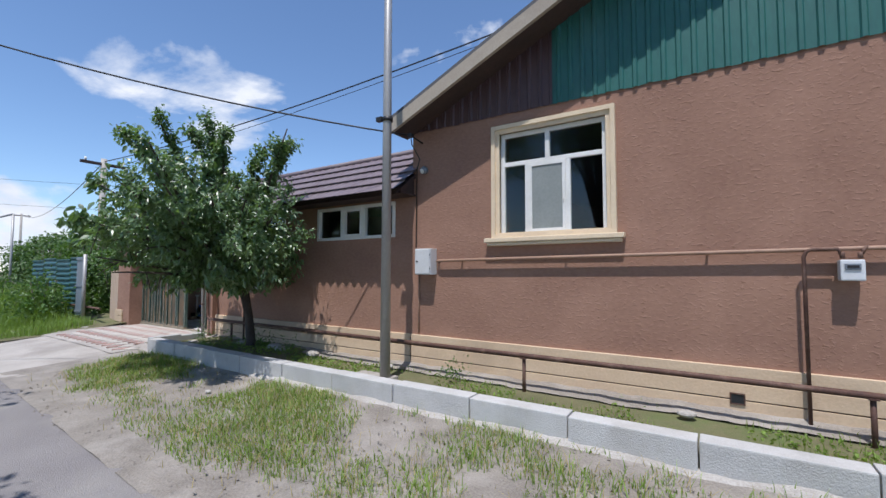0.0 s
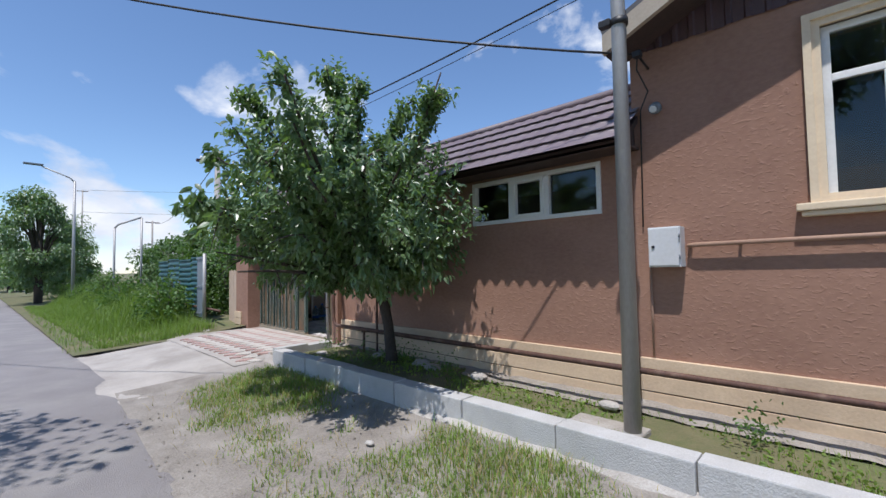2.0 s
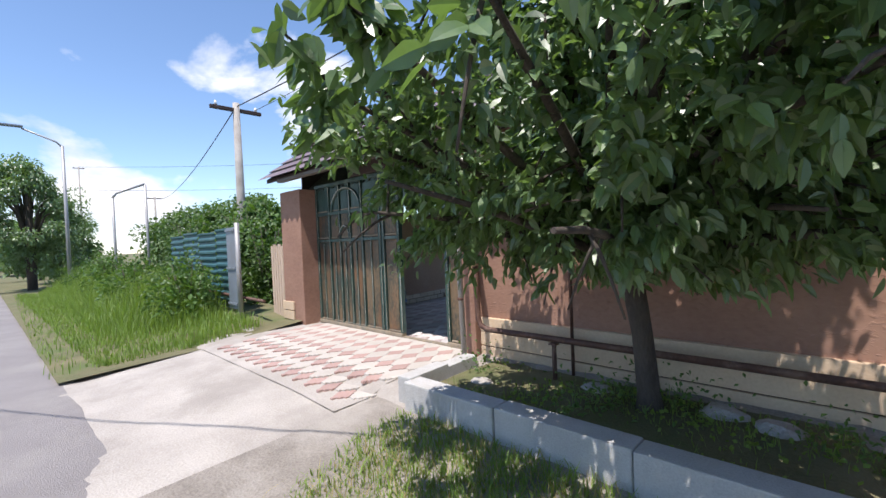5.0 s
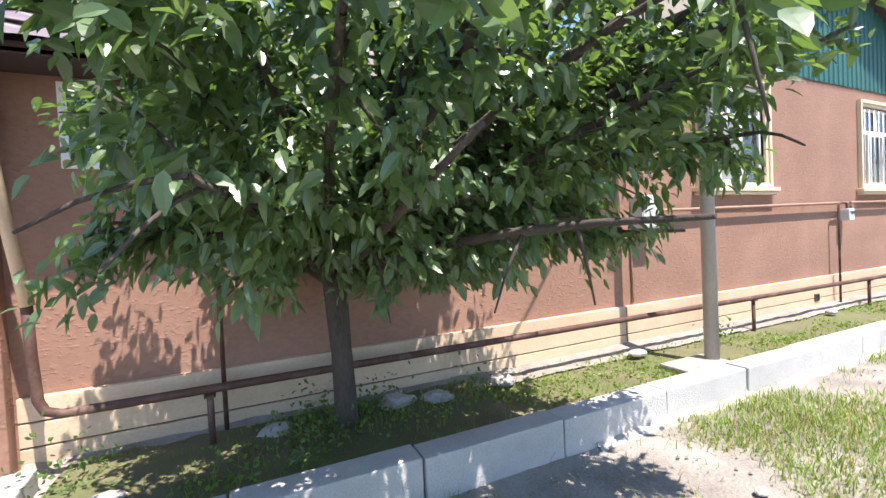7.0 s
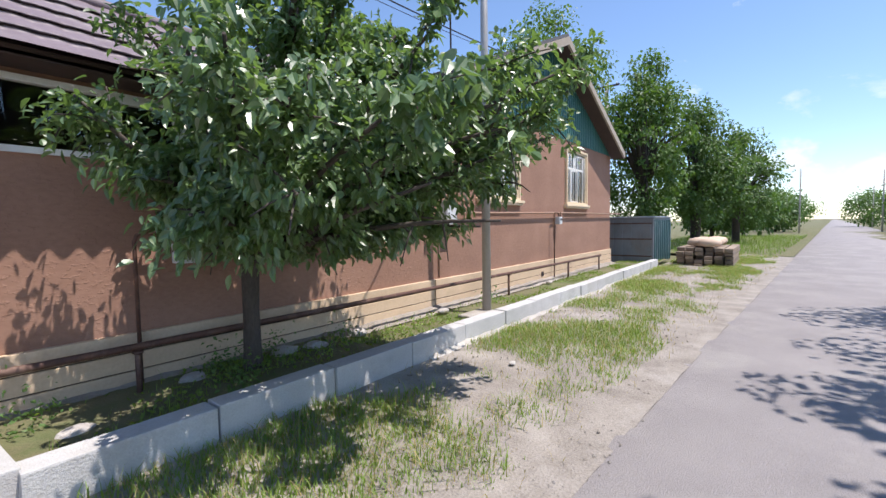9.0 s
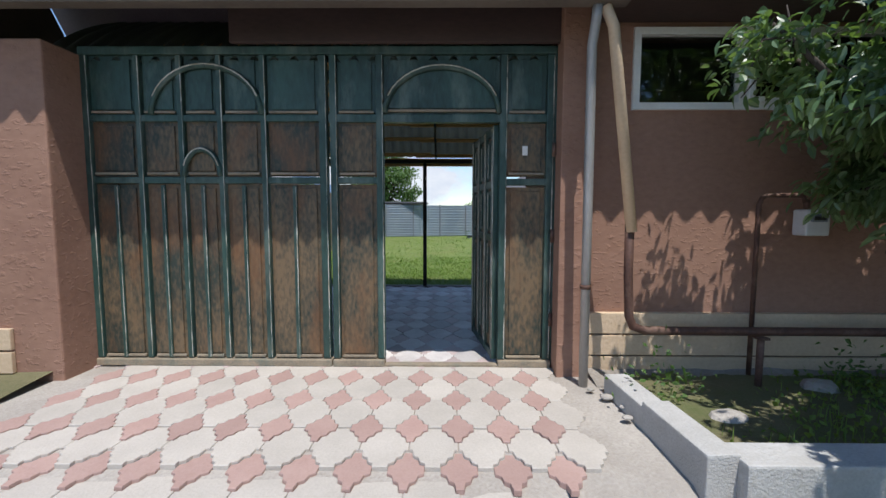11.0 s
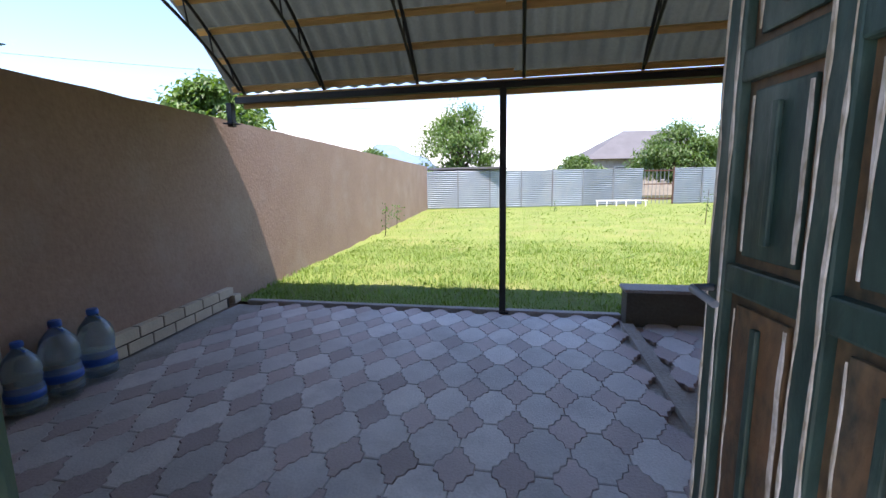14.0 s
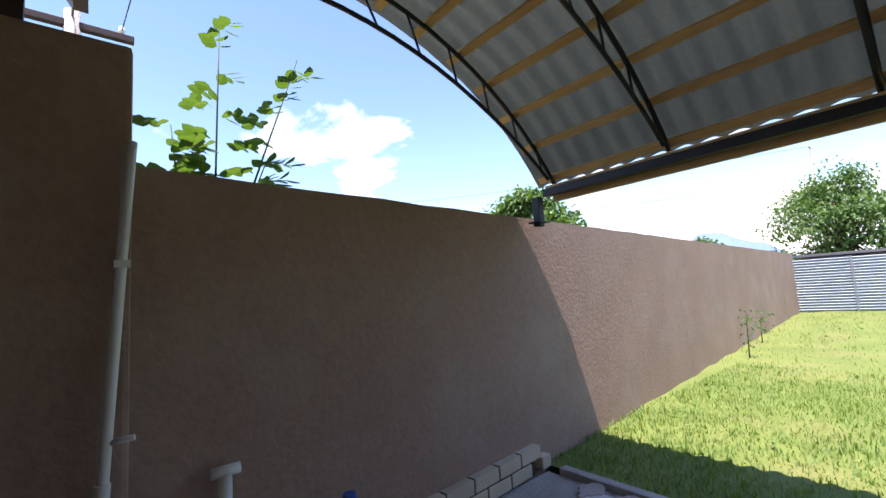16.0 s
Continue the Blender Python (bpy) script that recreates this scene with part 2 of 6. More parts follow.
TILEWHITE = mat("pale_paver", (0.52, 0.475, 0.425), (0.43, 0.39, 0.345), 0.9, scale=4, fine=80, bump=0.3, rand=0.07, dirt=(0.42, 0.38, 0.34), dirt_amt=0.4, dirt_scale=3)
TILERED = mat("rose_paver", (0.42, 0.285, 0.25), (0.36, 0.235, 0.205), 0.9, scale=4, fine=80, bump=0.3, rand=0.1, dirt=(0.45, 0.32, 0.28), dirt_amt=0.4, dirt_scale=3)
TILEGREY = mat("grey_paver", (0.68, 0.64, 0.61), (0.54, 0.50, 0.48), 0.5, scale=4, fine=80, bump=0.3, rand=0.2, dirt=(0.33, 0.29, 0.28), dirt_amt=0.45, dirt_scale=3)
TILEDARK = mat("dark_rose_paver", (0.52, 0.42, 0.40), (0.42, 0.33, 0.31), 0.5, scale=4, fine=80, bump=0.3, rand=0.2, dirt=(0.36, 0.3, 0.29), dirt_amt=0.4, dirt_scale=3)
CREAMBRICK = mat("cream_brick", (0.62, 0.52, 0.38), (0.52, 0.42, 0.31), 0.9, scale=5, fine=70, bump=0.4, rand=0.08)
SLATE = mat("wavy_roof_sheet", (0.145, 0.165, 0.135), (0.105, 0.12, 0.10), 0.75, scale=2, fine=40, dirt=(0.08, 0.09, 0.075), dirt_amt=0.5)
TIMBER = mat("new_pine_batten", (0.68, 0.42, 0.15), (0.56, 0.33, 0.11), 0.75, scale=5, fine=60, stretch=(.15, 1, 1), rand=0.12)
BLACKSTEEL = mat("black_steel", (0.028, 0.027, 0.027), (0.018, 0.018, 0.018), 0.55, 0.3, scale=6, fine=60, dirt=(0.07, 0.05, 0.04), dirt_amt=0.3)
ZINC = mat("corrugated_zinc", (0.32, 0.37, 0.43), (0.24, 0.29, 0.34), 0.5, 0.3, scale=1, fine=30, rand=0.12, dirt=(0.4, 0.4, 0.4), dirt_amt=0.4)
BARK = mat("tree_bark", (0.10, 0.08, 0.065), (0.05, 0.04, 0.034), 0.95, scale=7, fine=60, stretch=(1, 1, .3), bump=1.0)
LEAF = leaf_mat("cherry_leaf", (0.135, 0.205, 0.085), (0.065, 0.12, 0.052), 0.38, 0.9)
LEAF2 = leaf_mat("bright_leaf", (0.095, 0.165, 0.04), (0.06, 0.12, 0.03), 0.5)
LEAF3 = leaf_mat("bush_leaf", (0.09, 0.155, 0.042), (0.05, 0.10, 0.028), 0.5)
GRASS = leaf_mat("verge_grass", (0.19, 0.27, 0.055), (0.11, 0.18, 0.036), 0.6)
DRYGRASS = leaf_mat("dry_grass", (0.34, 0.27, 0.13), (0.24, 0.19, 0.09), 0.7)
LAWNGRASS = leaf_mat("lawn_grass", (0.19, 0.265, 0.065), (0.075, 0.145, 0.03), 0.6)
PLASTICWATER = mat("clear_blue_bottle", (0.55, 0.70, 0.78), (0.45, 0.62, 0.72), 0.08, spec=0.6)
PLASTICWATER.node_tree.nodes["Principled BSDF"].inputs["Transmission Weight"].default_value = 0.75
BLUECAP = mat("blue_plastic", (0.02, 0.12, 0.50), (0.02, 0.09, 0.4), 0.4)
# distance haze is put into the blue of the ridges
MOUNTAIN = mat("haze_tinted_mountain", (0.15, 0.22, 0.32), (0.12, 0.19, 0.29), 1.0, scale=.004, fine=.03)
BEIGE = mat("beige_render", (0.60, 0.46, 0.35), (0.52, 0.39, 0.29), 0.9, scale=1.5, fine=30, bump=0.4)
LOWWALL = mat("dark_render", (0.14, 0.125, 0.095), (0.095, 0.085, 0.065), 0.9, scale=2.5, fine=40, bump=0.4, dirt=(0.19, 0.17, 0.14), dirt_amt=0.4)
GREYROOF = mat("grey_roof_sheet", (0.13, 0.13, 0.14), (0.10, 0.10, 0.108), 0.85, scale=1, fine=20, spec=0.25)
let_light_through(SLATE, (0.66, 0.72, 0.64), 0.05)
GREYMETAL = mat("grey_blue_metal", (0.23, 0.26, 0.30), (0.17, 0.2, 0.23), 0.5, 0.2, scale=2, fine=30, dirt=(0.2, 0.14, 0.1), dirt_amt=0.35)
GREENFENCE = mat("green_ribbed_sheet", (0.04, 0.12, 0.13), (0.03, 0.09, 0.1), 0.5, scale=2, fine=30, dirt=(0.2, 0.25, 0.27), dirt_amt=0.5)
WOODSTACK = mat("weathered_timber", (0.30, 0.23, 0.17), (0.19, 0.145, 0.11), 0.9, scale=5, fine=50, stretch=(.2, 1, 1), rand=0.25)


# ---- mesh helpers ----
def quad_box(bm, x0, y0, z0, x1, y1, z1, m=None):
    vs = [bm.verts.new(v) for v in ((x0, y0, z0), (x1, y0, z0), (x1, y1, z0), (x0, y1, z0), (x0, y0, z1), (x1, y0, z1), (x1, y1, z1), (x0, y1, z1))]
    if m is not None:
        for v in vs:
            v.co = m @ v.co
    for f in ((3, 2, 1, 0), (4, 5, 6, 7), (0, 1, 5, 4), (1, 2, 6, 5), (2, 3, 7, 6), (3, 0, 4, 7)):
        bm.faces.new([vs[i] for i in f])
    return vs


def box(x0, y0, z0, x1, y1, z1, bevel=0.0, m=None):
    bm = bmesh.new()
    quad_box(bm, x0, y0, z0, x1, y1, z1)
    if bevel:
        bmesh.ops.bevel(bm, geom=bm.edges[:], offset=bevel, segments=2, affect="EDGES", profile=0.6)
    if m is not None:
        bmesh.ops.transform(bm, matrix=m, verts=bm.verts)
    return bm


def tube(bm, pts, radii, seg=10, cap=True):
    pts = [Vector(p) for p in pts]
    if not isinstance(radii, (list, tuple)):
        radii = [radii] * len(pts)
    rings = []
    side = None
    for i, p in enumerate(pts):
        d = (pts[min(i + 1, len(pts) - 1)] - pts[max(i - 1, 0)]).normalized()
        if side is None:
            side = d.orthogonal().normalized()
        side = (side - d * side.dot(d)).normalized()
        other = d.cross(side)
        rings.append([bm.verts.new(p + (side * math.cos(a) + other * math.sin(a)) * radii[i]) for a in [2 * math.pi * k / seg for k in range(seg)]])
    for r0, r1 in zip(rings, rings[1:]):
        for k in range(seg):
            f = bm.faces.new((r0[k], r0[(k + 1) % seg], r1[(k + 1) % seg], r1[k]))
            f.smooth = True
    if cap:
        bm.faces.new(rings[0][::-1])
        bm.faces.new(rings[-1])
    return bm


def tube_bm(pts, radii, seg=10):
    return tube(bmesh.new(), pts, radii, seg)


def lathe(profile, centre, seg=16):
    bm = bmesh.new()
    c = Vector(centre)
    rings = [[bm.verts.new(c + Vector((r * math.cos(2 * math.pi * k / seg), r * math.sin(2 * math.pi * k / seg), z))) for k in range(seg)] for r, z in profile]
    for r0, r1 in zip(rings, rings[1:]):
        for k in range(seg):
            bm.faces.new((r0[k], r0[(k + 1) % seg], r1[(k + 1) % seg], r1[k])).smooth = True
    bm.faces.new(rings[0][::-1])
    bm.faces.new(rings[-1])
    return bm


def prism(poly, lo, hi, axis="y"):
    """A polygon in the two other axes, drawn out along one axis."""
    bm = bmesh.new()

    def at(a, b, c):
        return {"y": (a, c, b), "x": (c, a, b), "z": (a, b, c)}[axis]
    v0 = [bm.verts.new(at(a, b, lo)) for a, b in poly]
    v1 = [bm.verts.new(at(a, b, hi)) for a, b in poly]
    n = len(poly)
    bm.faces.new(v0)
    bm.faces.new(v1[::-1])
    for i in range(n):
        bm.faces.new((v0[i], v1[i], v1[(i + 1) % n], v0[(i + 1) % n]))
    bmesh.ops.recalc_face_normals(bm, faces=bm.faces)
    return bm


def sheet(nu, nv, fn, thick=0.0, smooth=True):
    bm = bmesh.new()
    vs = [[bm.verts.new(fn(u / nu, v / nv)) for v in range(nv + 1)] for u in range(nu + 1)]
    for u in range(nu):
        for v in range(nv):
            bm.faces.new((vs[u][v], vs[u + 1][v], vs[u + 1][v + 1], vs[u][v + 1])).smooth = smooth
    if thick:
        bmesh.ops.solidify(bm, geom=bm.faces[:], thickness=thick)
    return bm


def mesh_of(name, bm, material):
    me = bpy.data.meshes.new(name)
    bm.to_mesh(me)
    bm.free()
    me.materials.append(material)
    return me


def from_faces(name, verts, faces, material):
    me = bpy.data.meshes.new(name)
    me.from_pydata(verts, [], faces)
    me.materials.append(material)
    return me


BASE = {}


def thing(name, label, category, at=(0, 0, 0), group="", kind=""):
    ob = new(name)
    ob.empty_display_size = 0.1
    ob.location = at
    BASE[ob.name] = Vector(at)
    return tagged(ob, label, category, group, kind)


def attach(ob, parent):
    ob.parent = parent
    if parent.name in BASE:
        ob.matrix_parent_inverse = Matrix.Translation(-BASE[parent.name])
    return ob


def part(name, bm, material, parent, label=""):
    ob = attach(new(name, mesh_of(name, bm, material)), parent)
    return tagged(ob, label) if label else ob


def piece(name, me, m, parent):
    ob = new(name, me)
    attach(ob, parent)
    ob.matrix_basis = m
    return ob


def solid(name, bm, material, label="", category="", kind="structure", group=""):
    return tagged(new(name, mesh_of(name, bm, material)), label, category, group, kind)


def wall_with_holes(x0, x1, z0, z1, y0, y1, holes):
    """A wall along x, cut into blocks round its openings (hx0, hx1, hz0, hz1)."""
    bm = bmesh.new()
    xs = sorted({x0, x1, *[h[0] for h in holes], *[h[1] for h in holes]})
    zs = sorted({z0, z1, *[h[2] for h in holes], *[h[3] for h in holes]})
    for a, b in zip(xs, xs[1:]):
        for lo, hi in zip(zs, zs[1:]):
            if not any(h[0] <= a and h[1] >= b and h[2] <= lo and h[3] >= hi for h in holes):
                quad_box(bm, a, y0, lo, b, y1, hi)
    bmesh.ops.remove_doubles(bm, verts=bm.verts, dist=1e-4)
    inner = [f for f in bm.faces if all(len(e.link_faces) > 2 for e in f.edges)]
    bmesh.ops.delete(bm, geom=inner, context="FACES_ONLY")
    return bm


# ---- ground, road, pavements ----
def road_edge(x):
    """Near edge of the asphalt; the road bends away gently at both ends."""
    if x > -3:
        return -3.7 - 0.078 * (x + 3)
    if x > -9:
        return -3.32 - 0.38 * (x + 9) / 6
    return -3.32 + 0.024 * (x + 9)


def ground_z(x, y):
    """Height of the soft ground: road verge, planting strip, yard."""
    if y > 0.15:
        return 0.17 + 0.0 * x
    base = 0.10 * max(0.0, min(1.0, (y - road_edge(x) + 0.3) / 2.0))
    return base


def rough_sheet(x0, x1, y0, y1, step, zf, amp, edge=None):
    nu, nv = max(2, int((x1 - x0) / step)), max(2, int((y1 - y0) / step))

    def fn(u, v):
        x = x0 + (x1 - x0) * u
        lo = edge(x) if edge else y0
        y = lo + (y1 - lo) * v
        return (x, y, zf(x, y) + amp * noise.noise(Vector((x * 1.7, y * 1.7, 3))) + 0.4 * amp * noise.noise(Vector((x * 7, y * 7, 8))))
    return sheet(nu, nv, fn)


def far_ground():
    xs = [-2500, -600, -150, -60, 60, 150, 600, 2500]
    bm = bmesh.new()
    vs = [[bm.verts.new((x, y, -0.06)) for y in xs] for x in xs]
    for i in range(7):
        for j in range(7):
            bm.faces.new((vs[i][j], vs[i + 1][j], vs[i + 1][j + 1], vs[i][j + 1]))
    return bm


solid("ground", far_ground(), SOIL, "dry grassy soil reaching to the horizon", "ground")


def road_mesh():
    xs = [-900, -300, -120, -60, -40, -30, -22, -16] + [-12 + 0.5 * i for i in range(49)] + [14, 18, 24, 34, 50, 90, 200, 900]
    bm = bmesh.new()
    rows = []
    for x in xs:
        e = road_edge(x) + 0.10 * noise.noise(Vector((x * 0.9, 2, 0))) + 0.04 * noise.noise(Vector((x * 4, 5, 0)))
        c = road_edge(x) - 3.0
        f = road_edge(x) - 5.8 + 0.12 * noise.noise(Vector((x * 0.7, 9, 0)))
        rows.append([bm.verts.new((x, e, -0.03)), bm.verts.new((x, e - 0.05, 0.004)), bm.verts.new((x, c, 0.03)), bm.verts.new((x, f, 0.0)), bm.verts.new((x, f - 0.05, -0.05))])
    for a, b in zip(rows, rows[1:]):
        for k in range(4):
            bm.faces.new((a[k], a[k + 1], b[k + 1], b[k])).smooth = True
    bmesh.ops.recalc_face_normals(bm, faces=bm.faces)
    return bm


solid("road", road_mesh(), ASPHALT, "grey worn asphalt road with a crumbling edge", "road")
solid("verge_1", rough_sheet(-8.9, 14, 0, -1.42, 0.12, ground_z, 0.025, lambda x: road_edge(x) - 0.12), DIRT,
      "bare dirt and gravel verge beside the road", "verge")
solid("verge_2", rough_sheet(-45, -12.6, 0, 0.2, 0.4, lambda x, y: 0.04 + 0.3 * max(0, min(1, (y + 2.2) / 2)), 0.05, lambda x: road_edge(x) - 0.1), SOIL,
      "weedy earth verge beside the road", "verge")
solid("verge_3", rough_sheet(14, 60, 0, 6, 0.6, lambda x, y: 0.05, 0.06, lambda x: road_edge(x) - 0.1), SOIL, "weedy earth verge far along the road", "verge")
solid("verge_4", rough_sheet(-60, 60, -30, -10.5, 1.0, lambda x, y: 0.02, 0.05), SOIL, "weedy ground across the road", "verge")


def drive_z(x, y):
    edge = max(0.0, min(1.0, (-2.3 - y) / 0.7)) + max(0.0, min(1.0, (x + 9.3) / 0.6)) * (1.0 if y < -1.45 else 0.0) + max(0.0, min(1.0, (-12.5 - x) / 0.5)) * (1.0 if y < -0.4 else 0.0)
    ragged = 0.030 * noise.noise(Vector((x * 0.8, y * 1.0, 21))) + 0.010 * noise.noise(Vector((x * 4, y * 4, 5)))
    far = 0.05 * max(0.0, -3.45 - y) + 0.06 * max(0.0, x + 8.75) + 0.05 * max(0.0, -12.6 - x) * (1.0 if y < -1.0 else 0.0)
    top = 0.200 * max(0.0, min(1.0, (y + 3.3) / 2.3)) + min(1.0, edge) * (ragged - far) - 0.004
    side = max(0.0, min(1.0, (x + 9.9) / 1.0)) if y < -1.45 else 0.0
    side = side * side * (3 - 2 * side)
    return top * (1 - side) + (ground_z(x, y) + ragged * 0.8 - 0.012 * side) * side


solid("driveway", rough_sheet(-13.3, -8.30, -4.0, 0.12, 0.12, drive_z, 0.012), SANDY, "pale dusty concrete driveway in front of the gate", "driveway")
solid("planting_strip", rough_sheet(-8.45, 9.0, -1.35, 0.02, 0.1, lambda x, y: 0.17 + (0.06 if x < -5.5 else 0.0), 0.022), SOIL,
      "weedy soil strip between the kerb and the wall", "planting strip")
solid("yard_ground", rough_sheet(-14.5, 12, 4.0, 26, 0.35, lambda x, y: 0.16, 0.04), LAWN, "green lawn soil of the yard", "lawn")
solid("yard_slab", box(-12.95, 0.1, -0.05, -5.5, 3.9, 0.165), CEMENT, "cement bed under the yard pavers", "slab")

# ---- the brown house with its gable to the road ----
HX0, HX1, APEX_X, APEX_Z, EAVE_Z = -3.3, 6.3, 1.5, 5.93, 3.79
SLOPE = (APEX_Z - EAVE_Z) / (APEX_X - HX0)
W1 = (-1.80, -0.40, 2.10, 3.52)
W2 = (2.45, 3.82, 2.10, 3.50)
solid("wall_house_front", wall_with_holes(HX0, HX1, 0.1, 3.82, 0.0, 0.3, [W1, W2]), STUCCO, "rough brown stucco house wall facing the road", "wall")
solid("wall_house_west", box(HX0, 0.3, 0.1, HX0 + 0.3, 9.0, 3.82), STUCCO, "brown stucco side wall of the house", "wall")
solid("wall_house_east", box(HX1 - 0.3, 0.3, 0.1, HX1, 9.0, 3.82), STUCCO, "brown stucco side wall of the house", "wall")
solid("wall_house_back", box(HX0 + 0.3, 8.7, 0.1, HX1 - 0.3, 9.0, 3.82), STUCCO, "brown stucco back wall of the house", "wall")
solid("ceiling_house", box(HX0 + 0.3, 0.3, 3.72, HX1 - 0.3, 8.7, 3.82), DARKROOM, "ceiling inside the house, coloured dark for indoor shade", "ceiling")
solid("floor_house", box(HX0 + 0.3, 0.3, 0.7, HX1 - 0.3, 8.7, 0.8), DARKROOM, "floor inside the house, coloured dark for indoor shade", "floor")


def gable_siding(lo_x, hi_x):
    """Vertical ribbed sheet metal filling the gable; the bottom edge is ragged where the stucco meets it."""
    bm = bmesh.new()
    xs = []
    x = lo_x
    while x < hi_x - 0.02:
        xs += [(x, 0.0), (x + 0.085, 0.0), (x + 0.10, -0.018), (x + 0.135, -0.018)]
        x += 0.15
    prev = None
    for x, dy in xs:
        top = APEX_Z - abs(x - APEX_X) * SLOPE - 0.02
        low = 3.79 + 0.015 * noise.noise(Vector((x * 5, 0, 0)))
        if top < low:
            top = low + 0.002
        cur = (bm.verts.new((x, -0.012 + dy, low)), bm.verts.new((x, -0.012 + dy, top)))
        if prev:
            bm.faces.new((prev[0], cur[0], cur[1], prev[1]))
        prev = cur
    return bm


house_roof = thing("house_roof", "gabled house roof with green sheet-metal gable and grey fascia boards", "roof", (APEX_X, 0, EAVE_Z), kind="structure")
part("gable_sheet", gable_siding(HX0 + 0.02, -1.14), BROWNSIDING, house_roof, "ribbed dark brown sheet metal at the gable corner")
part("gable_sheet", gable_siding(-1.08, HX1 - 0.02), GREENSIDING, house_roof, "ribbed green sheet-metal gable")
part("gable_backing", prism([(HX0 + .05, 3.83), (HX1 - .05, 3.83), (APEX_X, APEX_Z - 0.03)], 0.02, 0.2), DARKWOOD, house_roof)
for sgn, xe in ((-1, HX0 - 0.10), (1, HX1 + 0.10)):
    xa = APEX_X
    zr = APEX_Z + 0.16
    ze = zr - abs(xe - xa) * SLOPE
    n = Vector((sgn * SLOPE, 0, 1)).normalized() * 0.07
    part("roof_plane", prism([(xa, zr), (xe, ze), (xe + n.x, ze + n.z), (xa, zr + 0.075)], -0.42, 9.4), GREYROOF, house_roof, "grey roof sheeting")
    part("fascia", prism([(xa, zr - 0.004), (xe, ze - 0.004), (xe, ze - 0.20), (xa, zr - 0.20)], -0.455, -0.40), FASCIA, house_roof, "grey-brown barge board")
    part("soffit", prism([(xa, zr - 0.19), (xe, ze - 0.19), (xe, ze - 0.165), (xa, zr - 0.165)], -0.40, -0.014), DARKWOOD, house_roof, "dark eave boards")


def plinth_bands(x0, x1, zs, proud=0.045, at_y=0.0):
    obs = []
    for lo, hi in zip(zs, zs[1:]):
        obs.append(box(x0, at_y - proud, lo + 0.006, x1, at_y + 0.02, hi - 0.006, 0.006))
    return obs


plinth = thing("plinth", "cream rendered plinth with three horizontal grooves", "plinth", (0, 0, 0.1), kind="structure")
for x0, x1 in ((-8.72, -3.31), (-3.29, 6.3)):
    part("backing", box(x0, -0.022, 0.05, x1, 0.01, 0.66), DARKGAP, plinth)
    for bmx in plinth_bands(x0, x1, [0.185, 0.345, 0.51, 0.68]):
        part("band", bmx, PLINTH, plinth)

# ---- annex with the plum tile roof running on over the gate ----
V1 = (-5.47, -3.65, 2.18, 2.76)
V2 = (-8.41, -6.40, 2.18, 2.76)
solid("wall_annex_front", wall_with_holes(-8.75, HX0, 0.1, 2.9, 0.004, 0.28, [V1, V2]), STUCCO, "rough brown stucco annex wall under the tile roof", "wall")
solid("wall_annex_back", box(-8.75, 2.1, 0.1, HX0, 2.35, 3.0), STUCCO, "brown annex wall facing the yard", "wall")
solid("wall_annex_west", box(-8.75, 0.28, 0.1, -8.5, 2.1, 3.0), STUCCO, "brown annex wall beside the gate passage", "wall")
solid("ceiling_annex", box(-8.5, 0.28, 2.9, HX0, 2.1, 3.0), DARKROOM, "ceiling inside the annex, coloured dark for indoor shade", "ceiling")
solid("floor_annex", box(-8.5, 0.28, 0.3, HX0, 2.1, 0.4), DARKROOM, "floor inside the annex, coloured dark for indoor shade", "floor")

solid("annex_flat_roof", box(-8.80, 0.95, 3.16, HX0, 2.46, 3.30), GREYROOF, "flat grey sheet roof behind the annex ridge", "roof")

ROOF_X0, ROOF_X1 = -13.5, -3.22
EAVE, RIDGE = Vector((0, -0.50, 2.82)), Vector((0, 0.68, 3.72))


def metal_tiles():
    """Pressed metal tile sheet: waves across, five stepped courses up the slope."""
    run = (RIDGE - EAVE)
    length = run.length
    up = run.normalized()
    nor = Vector((0, -up.z, up.y))
    pitch, course = 0.19, length / 5
    nu = int((ROOF_X1 - ROOF_X0) / pitch * 8)
    vs_list = []
    for c in range(5):
        vs_list += [(c * course - (0.024 if c else 0.0), 0.034), (c * course + 0.02, 0.036), (c * course + course * 0.5, 0.020), ((c + 1) * course + (0.012 if c < 4 else 0.0), 0.004)]
    bm = bmesh.new()
    rows = []
    for i in range(nu + 1):
        x = ROOF_X0 + (ROOF_X1 - ROOF_X0) * i / nu
        a = (x / pitch) % 1.0
        wave = 0.012 * (0.5 + 0.5 * math.cos(2 * math.pi * a)) ** 0.8
        rows.append([bm.verts.new(Vector((x, EAVE.y, EAVE.z)) + up * (d - 0.030 * (0.5 + 0.5 * math.cos(2 * math.pi * a)) * (h > 0.02)) + nor * (h + wave)) for d, h in vs_list])
    for r0, r1 in zip(rows, rows[1:]):
        for k in range(len(vs_list) - 1):
            bm.faces.new((r0[k], r1[k], r1[k + 1], r0[k + 1])).smooth = k % 4 != 3
    return bm


annex_roof = thing("annex_roof", "plum-coloured metal tile roof over annex and gate", "roof", (-8, 0, 2.7), kind="structure")
part("tile_sheet", metal_tiles(), ROOFTILE, annex_roof, "plum pressed metal tiles in five courses")
part("roof_deck", prism([(EAVE.y + 0.12, EAVE.z + 0.04), (RIDGE.y, RIDGE.z - 0.03), (RIDGE.y, RIDGE.z - 0.10), (EAVE.y + 0.12, EAVE.z - 0.03)], ROOF_X0 + .02, ROOF_X1 - .02, "x"), DARKWOOD, annex_roof, "dark wooden deck and eave board")
